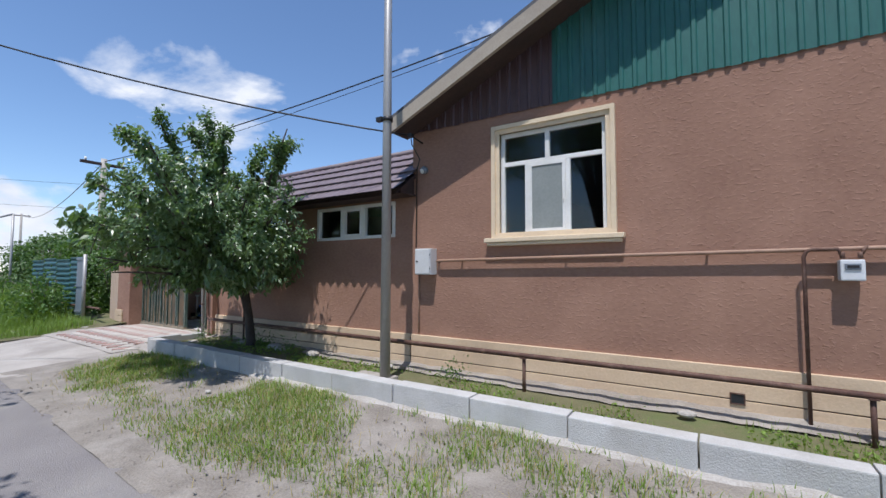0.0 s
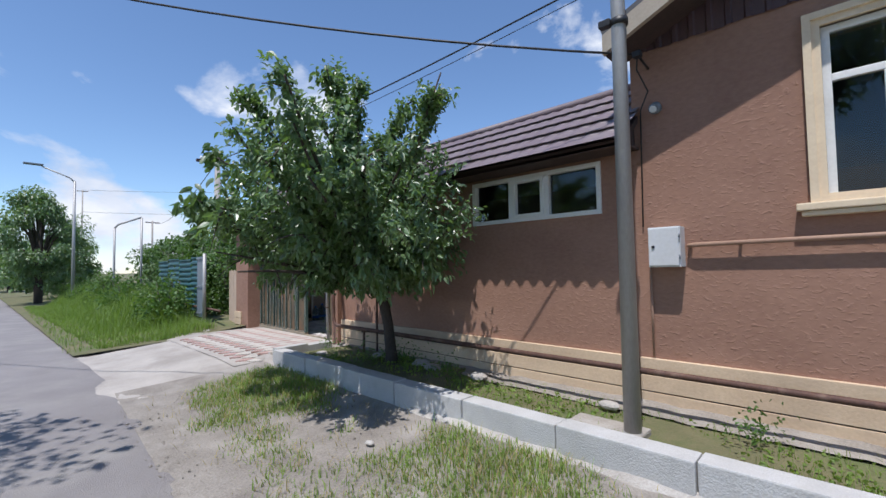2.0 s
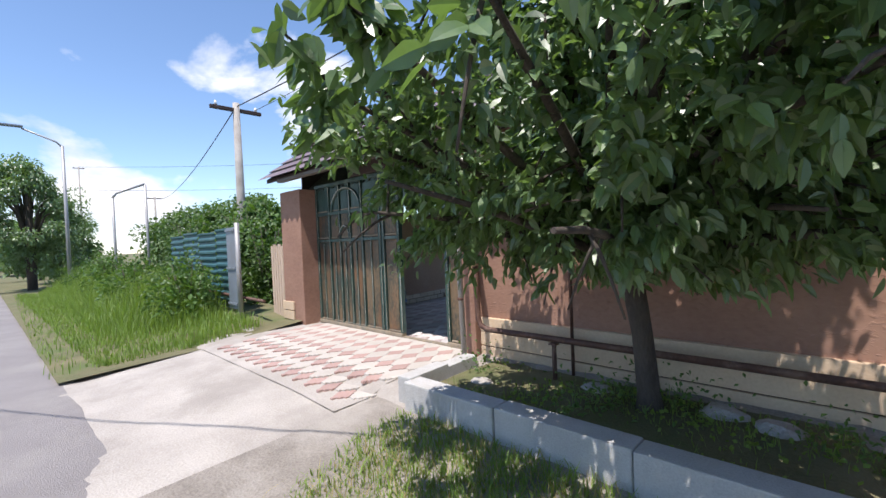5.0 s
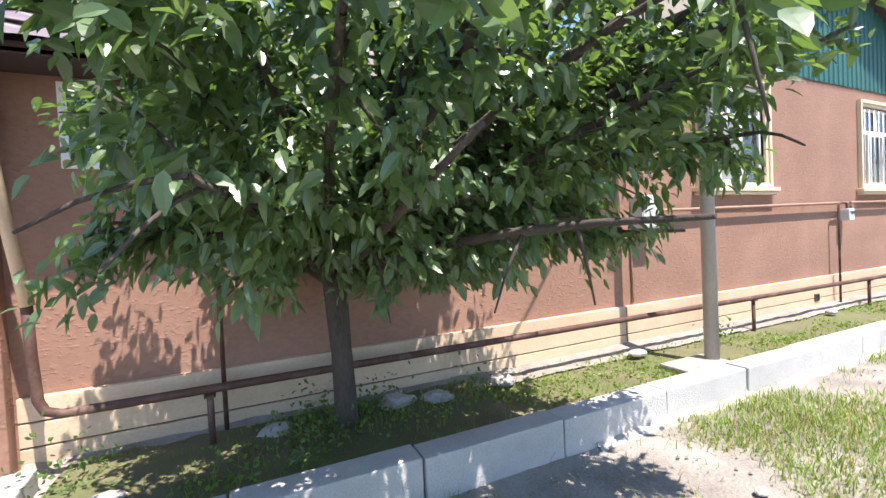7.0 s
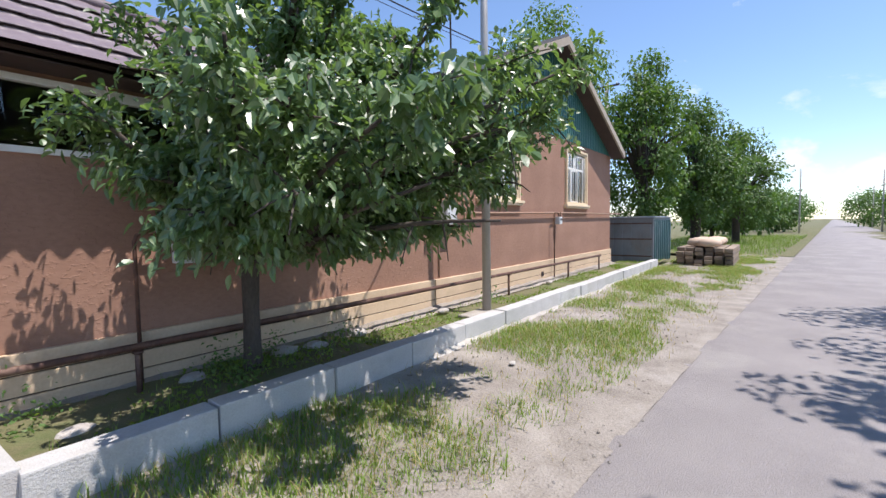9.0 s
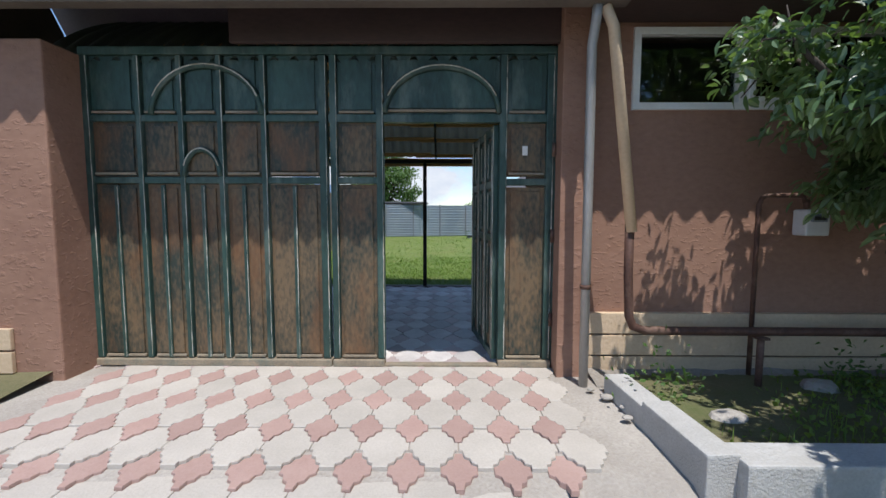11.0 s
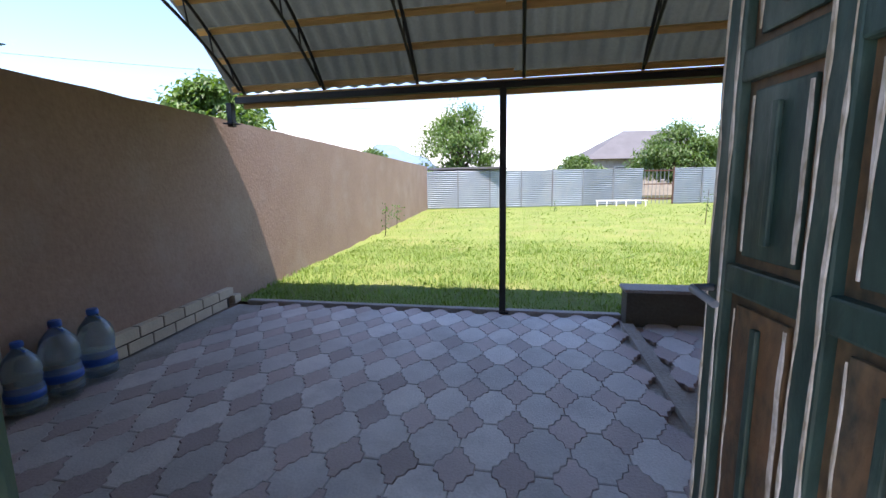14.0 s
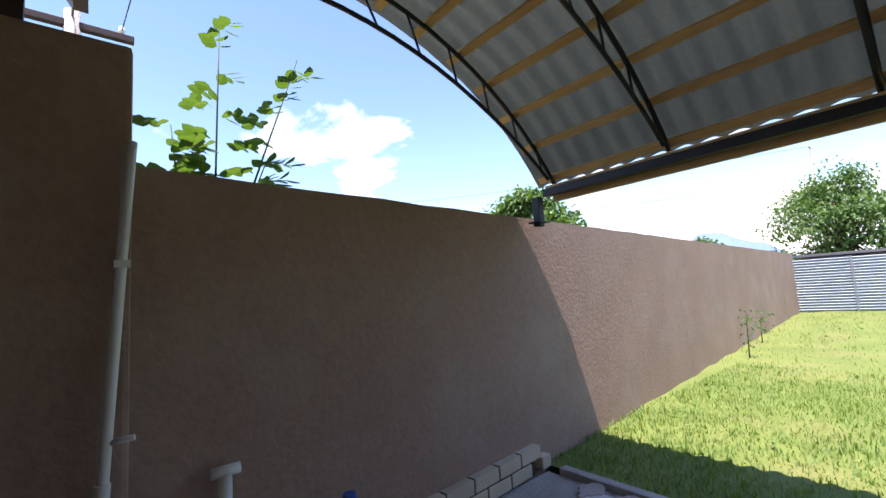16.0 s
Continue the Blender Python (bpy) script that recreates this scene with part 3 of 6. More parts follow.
part("ridge_cap", tube_bm([(ROOF_X0, RIDGE.y, RIDGE.z + 0.02), (ROOF_X1, RIDGE.y, RIDGE.z + 0.02)], 0.06, 10), ROOFTILE, annex_roof)
part("back_slope", prism([(RIDGE.y, RIDGE.z), (RIDGE.y + 0.06, RIDGE.z), (RIDGE.y + 0.5, 3.1), (RIDGE.y + 0.44, 3.1)], ROOF_X0, ROOF_X1, "x"), ROOFTILE, annex_roof)
part("gable_end", prism([(-0.42, 2.80), (0.62, 3.62), (0.95, 3.1), (0.95, 2.80)], ROOF_X1 - 0.10, ROOF_X1 - 0.06, "x"), DARKWOOD, annex_roof)
part("gable_end", prism([(0.3, 2.62), (0.3, 3.36), (0.58, 3.62), (0.95, 3.1), (0.95, 2.62)], ROOF_X0 + 0.06, ROOF_X0 + 0.10, "x"), DARKWOOD, annex_roof)
part("soffit", box(-8.75, -0.38, 2.80, ROOF_X1 - .02, 0.28, 2.825), DARKWOOD, annex_roof, "dark boarded soffit")
part("soffit", box(-11.35, 0.05, 2.83, -8.76, 0.6, 2.86), DARKWOOD, annex_roof, "dark boarded soffit")
part("header_board", box(-11.35, -0.02, 2.66, -8.78, 0.03, 2.92, 0.004), DARKWOOD, annex_roof)
part("gutter", box(-12.9, -0.46, 2.735, -8.62, -0.36, 2.795, 0.01), GUTTER, annex_roof, "brown-grey metal gutter board")

# ---- gate pillars and yard walls ----
solid("pillar_gate_right", box(-8.94, -0.10, 0.05, -8.75, 0.25, 2.9, 0.01), STUCCO, "brown stucco pillar beside the gate", "pillar")
solid("pillar_gate_left", box(-13.25, -0.25, 0.0, -12.52, 0.3, 2.6, 0.015), STUCCO, "brown stucco pillar with cream base beside the gate", "pillar")
solid("wall_tower", box(-13.3, 0.3, 0.0, -12.62, 1.32, 2.52, 0.02), WALLPLASTER, "tall brown plastered wall end behind the gate", "wall")
LW0, LW1 = Vector((-12.80, 1.32, 0)), Vector((-14.45, 19.6, 0))


def left_wall():
    d = (LW1 - LW0)
    nrm = Vector((-d.y, d.x, 0)).normalized() * 0.22
    bm = bmesh.new()
    n = 60
    rows = []
    for i in range(n + 1):
        p = LW0 + d * i / n
        top = 2.12 + 0.012 * noise.noise(Vector((i * 0.9, 0, 0)))
        rows.append([bm.verts.new(q) for q in ((p.x, p.y, 0), (p.x, p.y, top), (p.x + nrm.x, p.y + nrm.y, top - 0.02), (p.x + nrm.x, p.y + nrm.y, 0))])
    for a, b in zip(rows, rows[1:]):
        for k in range(3):
            bm.faces.new((a[k], b[k], b[k + 1], a[k + 1]))
    bm.faces.new(rows[0])
    bm.faces.new(rows[-1][::-1])
    bmesh.ops.recalc_face_normals(bm, faces=bm.faces)
    return bm


solid("wall_yard_left", left_wall(), WALLPLASTER, "long brown plastered boundary wall of the yard", "wall")


# ---- kerb ----
kerb = thing("kerb", "pale grey concrete kerb of one-metre stones", "kerb", (0, -1.4, 0), kind="structure")
kerb_stone = mesh_of("kerb_stone", box(-0.494, -0.10, 0.0, 0.494, 0.10, 0.36, 0.012), CONCRETE)
for i in range(15):
    x = -8.47 + 0.5 + i
    piece("kerb_stone", kerb_stone, pose(x, -1.37 + 0.008 * math.sin(i * 2.1), -0.015 + 0.006 * math.sin(i * 1.3), 0.5 * math.sin(i * 3.1), 0.25 * math.sin(i * 1.7), 0.3 * math.sin(i)), kerb)
a, b = Vector((-8.53, -1.40)), Vector((-8.60, -0.42))
for i in range(2):
    c = a.lerp(b, 0.27 + 0.5 * i)
    piece("kerb_stone", kerb_stone, pose(c.x, c.y, 0.0 - 0.03 * i, 0, 0, math.degrees(math.atan2(b.y - a.y, b.x - a.x))) @ Matrix.Diagonal((0.56, 0.8, 1, 1)), kerb)
solid("kerb_footing", rough_sheet(-5.2, 6.5, -1.66, -1.45, 0.07, lambda x, y: 0.02 + 0.12 * (y + 1.66) / 0.2 + 0.02 * noise.noise(Vector((x * 3, 1, 1))), 0.03), CEMENT, "rough pale cement footing along the kerb", "footing")
solid("cement_skirt", rough_sheet(-8.7, 6.3, -0.30, -0.03, 0.06, lambda x, y: 0.19 + 0.06 * (y + 0.3) / 0.27 + 0.012 * noise.noise(Vector((x * 5, 1, 1))), 0.03), DIRT, "broken dusty cement strip at the foot of the wall", "cement strip")


# ---- windows ----
def pane_frame(x0, x1, z0, z1, w, y0, y1):
    bm = bmesh.new()
    quad_box(bm, x0, y0, z0, x0 + w, y1, z1)
    quad_box(bm, x1 - w, y0, z0, x1, y1, z1)
    quad_box(bm, x0 + w, y0, z0, x1 - w, y1, z0 + w)
    quad_box(bm, x0 + w, y0, z1 - w, x1 - w, y1, z1)
    return bm


def add_pane(x0, x1, z0, z1, win, y):
    p = part("pane", box(x0, y, z0, x1, y + 0.008, z1), GLASS, win)
    p.visible_shadow = False


def house_window(name, rect, net):
    x0, x1, z0, z1 = rect
    win = thing(name, "white plastic window with five lights in a cream moulded surround", "window", ((x0 + x1) / 2, 0, z0), kind="structure")
    y0, y1 = 0.03, 0.09
    part("window_frame", pane_frame(x0, x1, z0, z1, 0.055, y0, y1), PVC, win)
    zt = z0 + 0.70 * (z1 - z0)
    xa, xb, xm = x0 + 0.27 * (x1 - x0), x0 + 0.66 * (x1 - x0), x0 + 0.47 * (x1 - x0)
    part("transom", box(x0 + 0.055, y0 - 0.003, zt - 0.03, x1 - 0.055, y1, zt + 0.03, 0.006), PVC, win)
    for xx, lo, hi in ((xm, zt + 0.03, z1 - 0.055), (xa, z0 + 0.055, zt - 0.03), (xb, z0 + 0.055, zt - 0.03)):
        part("mullion", box(xx - 0.03, y0 - 0.003, lo, xx + 0.03, y1, hi, 0.006), PVC, win)
    sash = part("sash", pane_frame(xa + 0.03, xb - 0.03, z0 + 0.055, zt - 0.03, 0.04, y0 - 0.014, y0 + 0.03), PVC, win, "white opening sash with an insect screen")
    part("hinge", box(xa + 0.028, y0 - 0.03, z0 + 0.2, xa + 0.045, y0 - 0.014, z0 + 0.27), PVC, sash)
    part("handle", box(xb - 0.062, y0 - 0.035, z0 + 0.45, xb - 0.045, y0 - 0.014, z0 + 0.56, 0.004), PVC, sash)
    if net:
        part("insect_screen", box(xa + 0.07, y0 - 0.004, z0 + 0.095, xb - 0.07, y0, zt - 0.07), CURTAIN, sash, "grey insect screen")
    for px0, px1, pz0, pz1 in ((x0 + .05, xm - .03, zt + .03, z1 - .05), (xm + .03, x1 - .05, zt + .03, z1 - .05), (x0 + .05, xa - .03, z0 + .05, zt - .03),
                               (xa + .065, xb - .065, z0 + .09, zt - .065), (xb + .03, x1 - .05, z0 + .05, zt - .03)):
        add_pane(px0, px1, pz0, pz1, win, 0.055)
    # cream surround in two steps, and a moulded sill
    for off, w, pr in ((0.0, 0.075, 0.035), (0.055, 0.055, 0.06)):
        part("surround", pane_frame(x0 - off - w, x1 + off + w, z0 - 0.02, z1 + off + w, w, -pr, 0.03 if off == 0 else -0.002), CREAM, win, "cream moulded surround")
    for lo, hi, pr, ex in ((z0 - 0.075, z0 - 0.015, 0.11, 0.20), (z0 - 0.12, z0 - 0.078, 0.085, 0.17)):
        part("window_sill", box(x0 - ex, -pr, lo, x1 + ex, 0.0 - 0.002, hi, 0.01), CREAM, win, "cream moulded sill")
    return win


house_window("window_1", W1, True)
house_window("window_2", W2, False)
part("security_bars", tube_bm([(W2[0] + 0.1, -0.02, W2[2] + 0.05), (W2[0] + 0.1, -0.02, W2[3] - 0.05)], 0.008, 6), PVC, bpy.data.objects["window_2"])
for k in range(1, 8):
    xx = W2[0] + 0.1 + k * 0.17
    part("security_bars", tube_bm([(xx, -0.02, W2[2] + 0.05), (xx, -0.02, W2[3] - 0.05)], 0.008, 6), PVC, bpy.data.objects["window_2"])


def strip_window(name, rect, cuts):
    x0, x1, z0, z1 = rect
    win = thing(name, "long low white plastic window with three lights", "window", ((x0 + x1) / 2, 0, z0), kind="structure")
    part("window_frame", pane_frame(x0, x1, z0, z1, 0.05, -0.02, 0.06), PVC, win)
    for c in cuts:
        xx = x0 + c * (x1 - x0)
        part("mullion", box(xx - 0.035, -0.022, z0 + 0.05, xx + 0.035, 0.058, z1 - 0.05, 0.006), PVC, win)
    edges = [x0 + 0.05] + [x0 + c * (x1 - x0) for c in cuts] + [x1 - 0.05]
    mid = (edges[1] + 0.035, edges[2] - 0.035) if len(cuts) == 2 else (edges[0], edges[1])
    part("sash", pane_frame(mid[0], mid[1], z0 + 0.05, z1 - 0.05, 0.04, -0.035, 0.03), PVC, win)
    for e0, e1 in zip(edges, edges[1:]):
        add_pane(e0 + 0.02, e1 - 0.02, z0 + 0.04, z1 - 0.04, win, 0.035)


strip_window("window_3", V1, (0.35, 0.63))
strip_window("window_4", V2, (0.40, 0.68))


# ---- street pole, cables ----
def pole(name, at, h, r0, r1, label, m, cat="pole"):
    ob = thing(name, label, cat, at)
    x, y, z = at
    part("shaft", tube_bm([(x, y, z), (x, y, z + h * 0.5), (x, y, z + h)], [r0, (r0 + r1) / 2, r1], 14), m, ob)
    return ob


street_pole = pole("steel_pole", (-3.07, -0.90, 0.15), 8.0, 0.070, 0.045, "tall grey galvanised steel pole behind the kerb", STEELPOLE)
part("base_collar", lathe([(0.085, 0.13), (0.085, 0.2), (0.072, 0.21)], (-3.07, -0.90, 0.02), 14), STEELPOLE, street_pole)
part("clamp", tube_bm([(-3.06, -0.90, 3.68), (-3.06, -0.90, 3.74)], 0.07, 12), BLACK, street_pole, "black cable clamp")
part("bracket", box(-3.22, -0.97, 3.69, -3.12, -0.90, 3.75, 0.006), BLACK, street_pole)
solid("pole_footing", box(-3.62, -1.24, 0.08, -2.98, -0.72, 0.225, 0.02), CEMENT, "pale cement slab round the steel pole", "slab", kind="")


def cable(name, p0, p1, sag, r, label, n=24):
    p0, p1 = Vector(p0), Vector(p1)
    pts = [p0.lerp(p1, k / n) - Vector((0, 0, sag * 4 * (k / n) * (1 - k / n))) for k in range(n + 1)]
    return solid(name, tube_bm(pts, r, 6), BLACK, label, "cable", kind="")


cable("service_cable", (-3.12, -0.30, 3.66), (-16, -9.8, 8.8), 0.75, 0.012, "black service cable slung from the house eave across the road")
cable("power_line", (-18.2, 0.95, 5.65), (17, 3.0, 9.3), 1.1, 0.016, "dark overhead line running along the houses")
cable("power_line", (-18.2, 1.5, 5.65), (17, 3.9, 9.6), 0.9, 0.008, "thin overhead line running along the houses")
cable("power_line", (-18.2, 0.95, 5.65), (-60, 8, 7.5), 1.0, 0.016, "dark overhead line running along the houses")
cable("yard_cable", (-90, 5, 15.0), (-20, 62, 15.0), 1.5, 0.02, "thin far overhead wire beyond the boundary wall")
cable("yard_cable", (-90, 5, 11.5), (-20, 62, 11.5), 1.5, 0.02, "thin far overhead wire beyond the boundary wall")
for at, h in (((-18.2, 0.95, 0), 5.75), ((-90, 5, 0), 15.0), ((-20, 62, 0), 15.0), ((-60, 8, 0), 7.6), ((-16, -9.8, 0), 9.0), ((17, 3.4, 0), 9.6)):
    up = pole("utility_pole", at, h, 0.14, 0.09, "grey weathered utility pole with a cross-arm", CEMENT, "utility pole")
    part("cross_arm", box(at[0] - 0.05, at[1] - 0.7, h - 0.25, at[0] + 0.05, at[1] + 0.7, h - 0.15, 0.01), DARKWOOD, up, "dark wooden cross-arm")
    for dy in (-0.55, 0.0, 0.55):
        part("insulator", lathe([(0.03, 0), (0.045, 0.05), (0.03, 0.12)], (at[0], at[1] + dy, h - 0.15), 8), PVC, up)
drop = tube_bm([(-3.12, -0.30, 3.66), (-3.16, -0.22, 3.55), (-3.1, -0.1, 3.35), (-3.2, -0.03, 3.2), (-3.22, -0.02, 2.0)], 0.008, 6)
solid("drop_cable", drop, BLACK, "black cable drooping down the house corner", "cable", kind="")
bracket = thing("eave_bracket", "small black cable bracket under the eave", "bracket", (-3.12, -0.3, 3.62))
part("arm", tube_bm([(-3.12, 0.0, 3.62), (-3.12, -0.3, 3.66)], 0.012, 6), BLACK, bracket)
part("hook", box(-3.16, -0.34, 3.63, -3.08, -0.27, 3.69, 0.01), BLACK, bracket)

# ---- wall fittings ----
flood = thing("wall_lamp", "small round lamp fitting on the stucco wall", "wall lamp", (-3.05, 0, 3.19))
part("housing", tube_bm([(-3.05, 0.0, 3.18), (-3.05, -0.05, 3.18), (-3.06, -0.09, 3.16)], [0.045, 0.06, 0.05], 12), GREYMETAL, flood)
part("lens", tube_bm([(-3.06, -0.088, 3.16), (-3.062, -0.10, 3.155)], [0.04, 0.03], 12), PVC, flood)

mbox = thing("electric_box", "white metal electricity box fixed to the house wall", "meter box", (-2.98, 0, 1.59))
part("case", box(-3.13, -0.17, 1.585, -2.845, 0.0 - 0.002, 1.97, 0.008), BOXWHITE, mbox)
part("door", box(-3.118, -0.182, 1.60, -2.858, -0.171, 1.958, 0.004), BOXWHITE, mbox, "white box door")
for zz in (1.68, 1.88):
    part("hinge", tube_bm([(-2.85, -0.183, zz - 0.02), (-2.85, -0.183, zz + 0.02)], 0.008, 8), GREYMETAL, mbox)
part("lock", tube_bm([(-3.08, -0.182, 1.78), (-3.08, -0.192, 1.78)], 0.014, 10), BLACK, mbox)
part("conduit", tube_bm([(-3.16, -0.02, 0.7), (-3.16, -0.02, 1.62)], 0.012, 8), TANPIPE, mbox)

gaspipe = thing("wall_pipe", "tan painted pipe running along the stucco wall", "pipe", (2, -0.06, 1.8))
part("pipe", tube_bm([(-2.80, -0.012, 1.775), (-2.80, -0.06, 1.785), (-2.75, -0.07, 1.79), (2.0, -0.07, 1.845), (7.2, -0.07, 1.87)], 0.021, 10), TANPIPE, gaspipe)
for x in (-2.4, -0.9, 0.6, 2.2, 3.8, 5.4):
    part("bracket", box(x - 0.012, -0.072, 1.775 + (x + 2.8) * 0.011, x + 0.012, 0.0, 1.79 + (x + 2.8) * 0.011), RUST, gaspipe)


def gas_meter(x, z, px, label):
    g = thing("gas_meter", label, "gas meter", (x, -0.05, z))
    part("case", box(x - 0.085, -0.16, z - 0.10, x + 0.085, -0.03, z + 0.09, 0.015), BOXWHITE, g)
    part("counter", box(x - 0.055, -0.172, z + 0.0, x + 0.055, -0.15, z + 0.055, 0.006), GREYMETAL, g)
    part("dial_window", box(x - 0.04, -0.176, z + 0.014, x + 0.04, -0.17, z + 0.04), BLACK, g)
    for dx in (-0.06, 0.06):
        part("union", tube_bm([(x + dx, -0.12, z + 0.10), (x + dx, -0.12, z + 0.16)], 0.02, 10), RUST, g)
    part("inlet_pipe", tube_bm([(px, -0.12, 0.2), (px, -0.12, z + 0.12), (px + 0.02, -0.12, z + 0.17), (px + 0.06, -0.12, z + 0.19), (x - 0.09, -0.12, z + 0.19), (x - 0.07, -0.12, z + 0.14)], 0.017, 8), RUST, g, "thin rusty supply pipe")
    part("outlet_pipe", tube_bm([(x + 0.07, -0.12, z + 0.14), (x + 0.09, -0.12, z + 0.19), (x + 0.12, -0.06, z + 0.21)], 0.015, 8), RUST, g)
    return g


gas_meter(1.70, 1.65, 1.37, "white gas meter on a thin rusty pipe at the wall")
gas_meter(-7.12, 1.365, -7.52, "white gas meter on a thin rusty pipe under the tree")

rail = thing("pipe_rail", "rusty brown pipe carried on posts along the wall", "pipe rail", (0, -0.33, 0.2))
part("pipe", tube_bm([(-8.53, -0.335, 1.36), (-8.525, -0.33, 1.0), (-8.51, -0.33, 0.72), (-8.48, -0.33, 0.65), (-8.40, -0.33, 0.62), (-4, -0.33, 0.61), (0, -0.33, 0.60), (4.3, -0.33, 0.59)], 0.030, 10), RUST, rail, "rusty brown pipe")
for x in (-7.6, -1.34, 1.75, 4.15):
    part("post", tube_bm([(x, -0.33, 0.1), (x, -0.33, 0.585)], 0.022, 10), RUST, rail)
    part("saddle", box(x - 0.035, -0.37, 0.565, x + 0.035, -0.29, 0.58), RUST, rail)
downpipe = thing("downpipe", "pale grey metal downpipe beside the gate", "downpipe", (-8.78, -0.3, 0.2))
part("pipe", tube_bm([(-8.81, -0.40, 2.74), (-8.81, -0.38, 2.66), (-8.81, -0.31, 2.52), (-8.80, -0.29, 1.5), (-8.79, -0.27, 0.2)], 0.032, 14), STEELPOLE, downpipe)
for zz in (0.9, 2.1):
    part("clip", tube_bm([(-8.80, -0.285, zz), (-8.80, -0.285, zz + 0.03)], 0.037, 12), RUST, downpipe)
slant = thing("stand_pipe", "upper pipe painted tan beside the downpipe", "pipe", (-8.6, -0.3, 0.7))
part("pipe", tube_bm([(-8.76, -0.39, 2.74), (-8.69, -0.36, 2.62), (-8.52, -0.345, 1.3)], 0.036, 12), PLINTH, slant)

ventg = thing("vent_grille", "small vent in the plinth, its dark opening a black plate", "vent", (0.82, -0.05, 0.3))
part("frame", pane_frame(0.755, 0.885, 0.30, 0.415, 0.012, -0.058, -0.044), RUST, ventg)
# no hole is cut: a black plate gives the shade inside the vent
part("opening", box(0.767, -0.05, 0.312, 0.873, -0.046, 0.403), BLACK, ventg)

# ---- the gate ----
GY = 0.09
gate = thing("gate", "tall worn green metal gate with rust-stained panels and arched mouldings", "gate", (-10.7, GY, 0.27))
GZ0, GZ1 = 0.228, 2.66


def chipped(x, y, z0, z1, w, sgn=-1, m=None):
    """Bare edge where the paint has flaked: a thin ribbon of uneven width, broken here and there."""
    bm = bmesh.new()
    n = max(8, int((z1 - z0) / 0.022))
    prev = None
    for i in range(n + 1):
        z = z0 + (z1 - z0) * i / n
        k = 0.5 + 0.9 * noise.noise(Vector((x * 31 + y * 17, 3.1, z * 3.2))) + 0.6 * noise.noise(Vector((x * 47, y * 23, z * 19)))
        hw = w * max(0.06, min(1.15, k)) * 0.5
        o = 0.3 * w * noise.noise(Vector((x * 13, 7.7, z * 9)))
        cur = [bm.verts.new(p) for p in ((x + o - hw, y, z), (x + o - hw * 0.7, y + sgn * 0.0025, z), (x + o + hw * 0.7, y + sgn * 0.0025, z), (x + o + hw, y, z))]
        if prev and cur:
            for a in range(3):
                bm.faces.new((prev[a], prev[a + 1], cur[a + 1], cur[a]) if sgn < 0 else (cur[a], cur[a + 1], prev[a + 1], prev[a]))
        prev = cur
    if m is not None:
        bmesh.ops.transform(bm, matrix=m, verts=bm.verts)
    return bm


def stile(x, z0, z1, w=0.05, d=0.035):
    part("stile", box(x - w / 2, GY - d, z0, x + w / 2, GY + d, z1, 0.008), GATEGREEN, gate)
    part("edge_strip", chipped(x + w / 2 - 0.006, GY - d - 0.002, z0 + 0.01, z1 - 0.01, 0.008), GATEEDGE, gate)


def rail_bar(x0, x1, z, h=0.05, d=0.03):
    part("rail", box(x0, GY - d, z - h / 2, x1, GY + d, z + h / 2, 0.006), GATEGREEN, gate)


def gate_panel(x0, x1, z0, z1, m=None, parent=None, y=GY):
    """A sheet panel set back, with a raised inner field and a ledge at its foot."""
    p = part("panel", box(x0, y - 0.004, z0, x1, y + 0.004, z1), m or GATEPANEL, parent or gate, "rust-stained sheet panel")
    part("field", box(x0 + 0.03, y - 0.016, z0 + 0.04, x1 - 0.03, y - 0.005, z1 - 0.03, 0.005), m or GATEPANEL, p)
    part("ledge", box(x0 + 0.012, y - 0.030, z0 + 0.012, x1 - 0.012, y - 0.006, z0 + 0.03, 0.003), GATEDUST, p)


def arch_moulding(xc, z0, rx, rz, name="arch"):
    pts = [(xc - rx * math.cos(math.pi * k / 18), GY - 0.03, z0 + rz * math.sin(math.pi * k / 18)) for k in range(19)]
    part(name, tube_bm(pts, 0.022, 8), GATEGREEN, gate, "arched moulding")
    part("edge_strip", tube_bm([(x, y - 0.019, z + 0.009) for x, y, z in pts[2:-2]], 0.006, 5), GATEEDGE, gate)


XS_BIG = [-12.50, -12.10, -11.78, -11.48, -11.15, -10.70]
for x in XS_BIG:
    stile(x, GZ0 + 0.05, GZ1 - 0.06, 0.06 if x in (-12.50, -10.70) else 0.045)
for x in (-10.62, -10.27, -9.335, -8.985):
    stile(x, GZ0 + 0.05, GZ1 - 0.06, 0.055)
part("bottom_rail", box(-12.53, GY - 0.055, GZ0 - 0.01, -10.66, GY + 0.035, GZ0 + 0.045, 0.008), GATEDUST, gate)
part("bottom_rail", box(-10.65, GY - 0.055, GZ0 - 0.01, -10.245, GY + 0.035, GZ0 + 0.045, 0.008), GATEDUST, gate)
part("bottom_rail", box(-9.36, GY - 0.055, GZ0 - 0.01, -8.95, GY + 0.035, GZ0 + 0.045, 0.008), GATEDUST, gate)
part("threshold", box(-10.245, GY - 0.045, GZ0 - 0.03, -9.36, GY + 0.02, GZ0 + 0.008, 0.004), GATEDUST, gate, "low metal threshold")
part("top_rail", box(-12.53, GY - 0.04, GZ1 - 0.06, -8.95, GY + 0.04, GZ1, 0.008), GATEGREEN, gate)
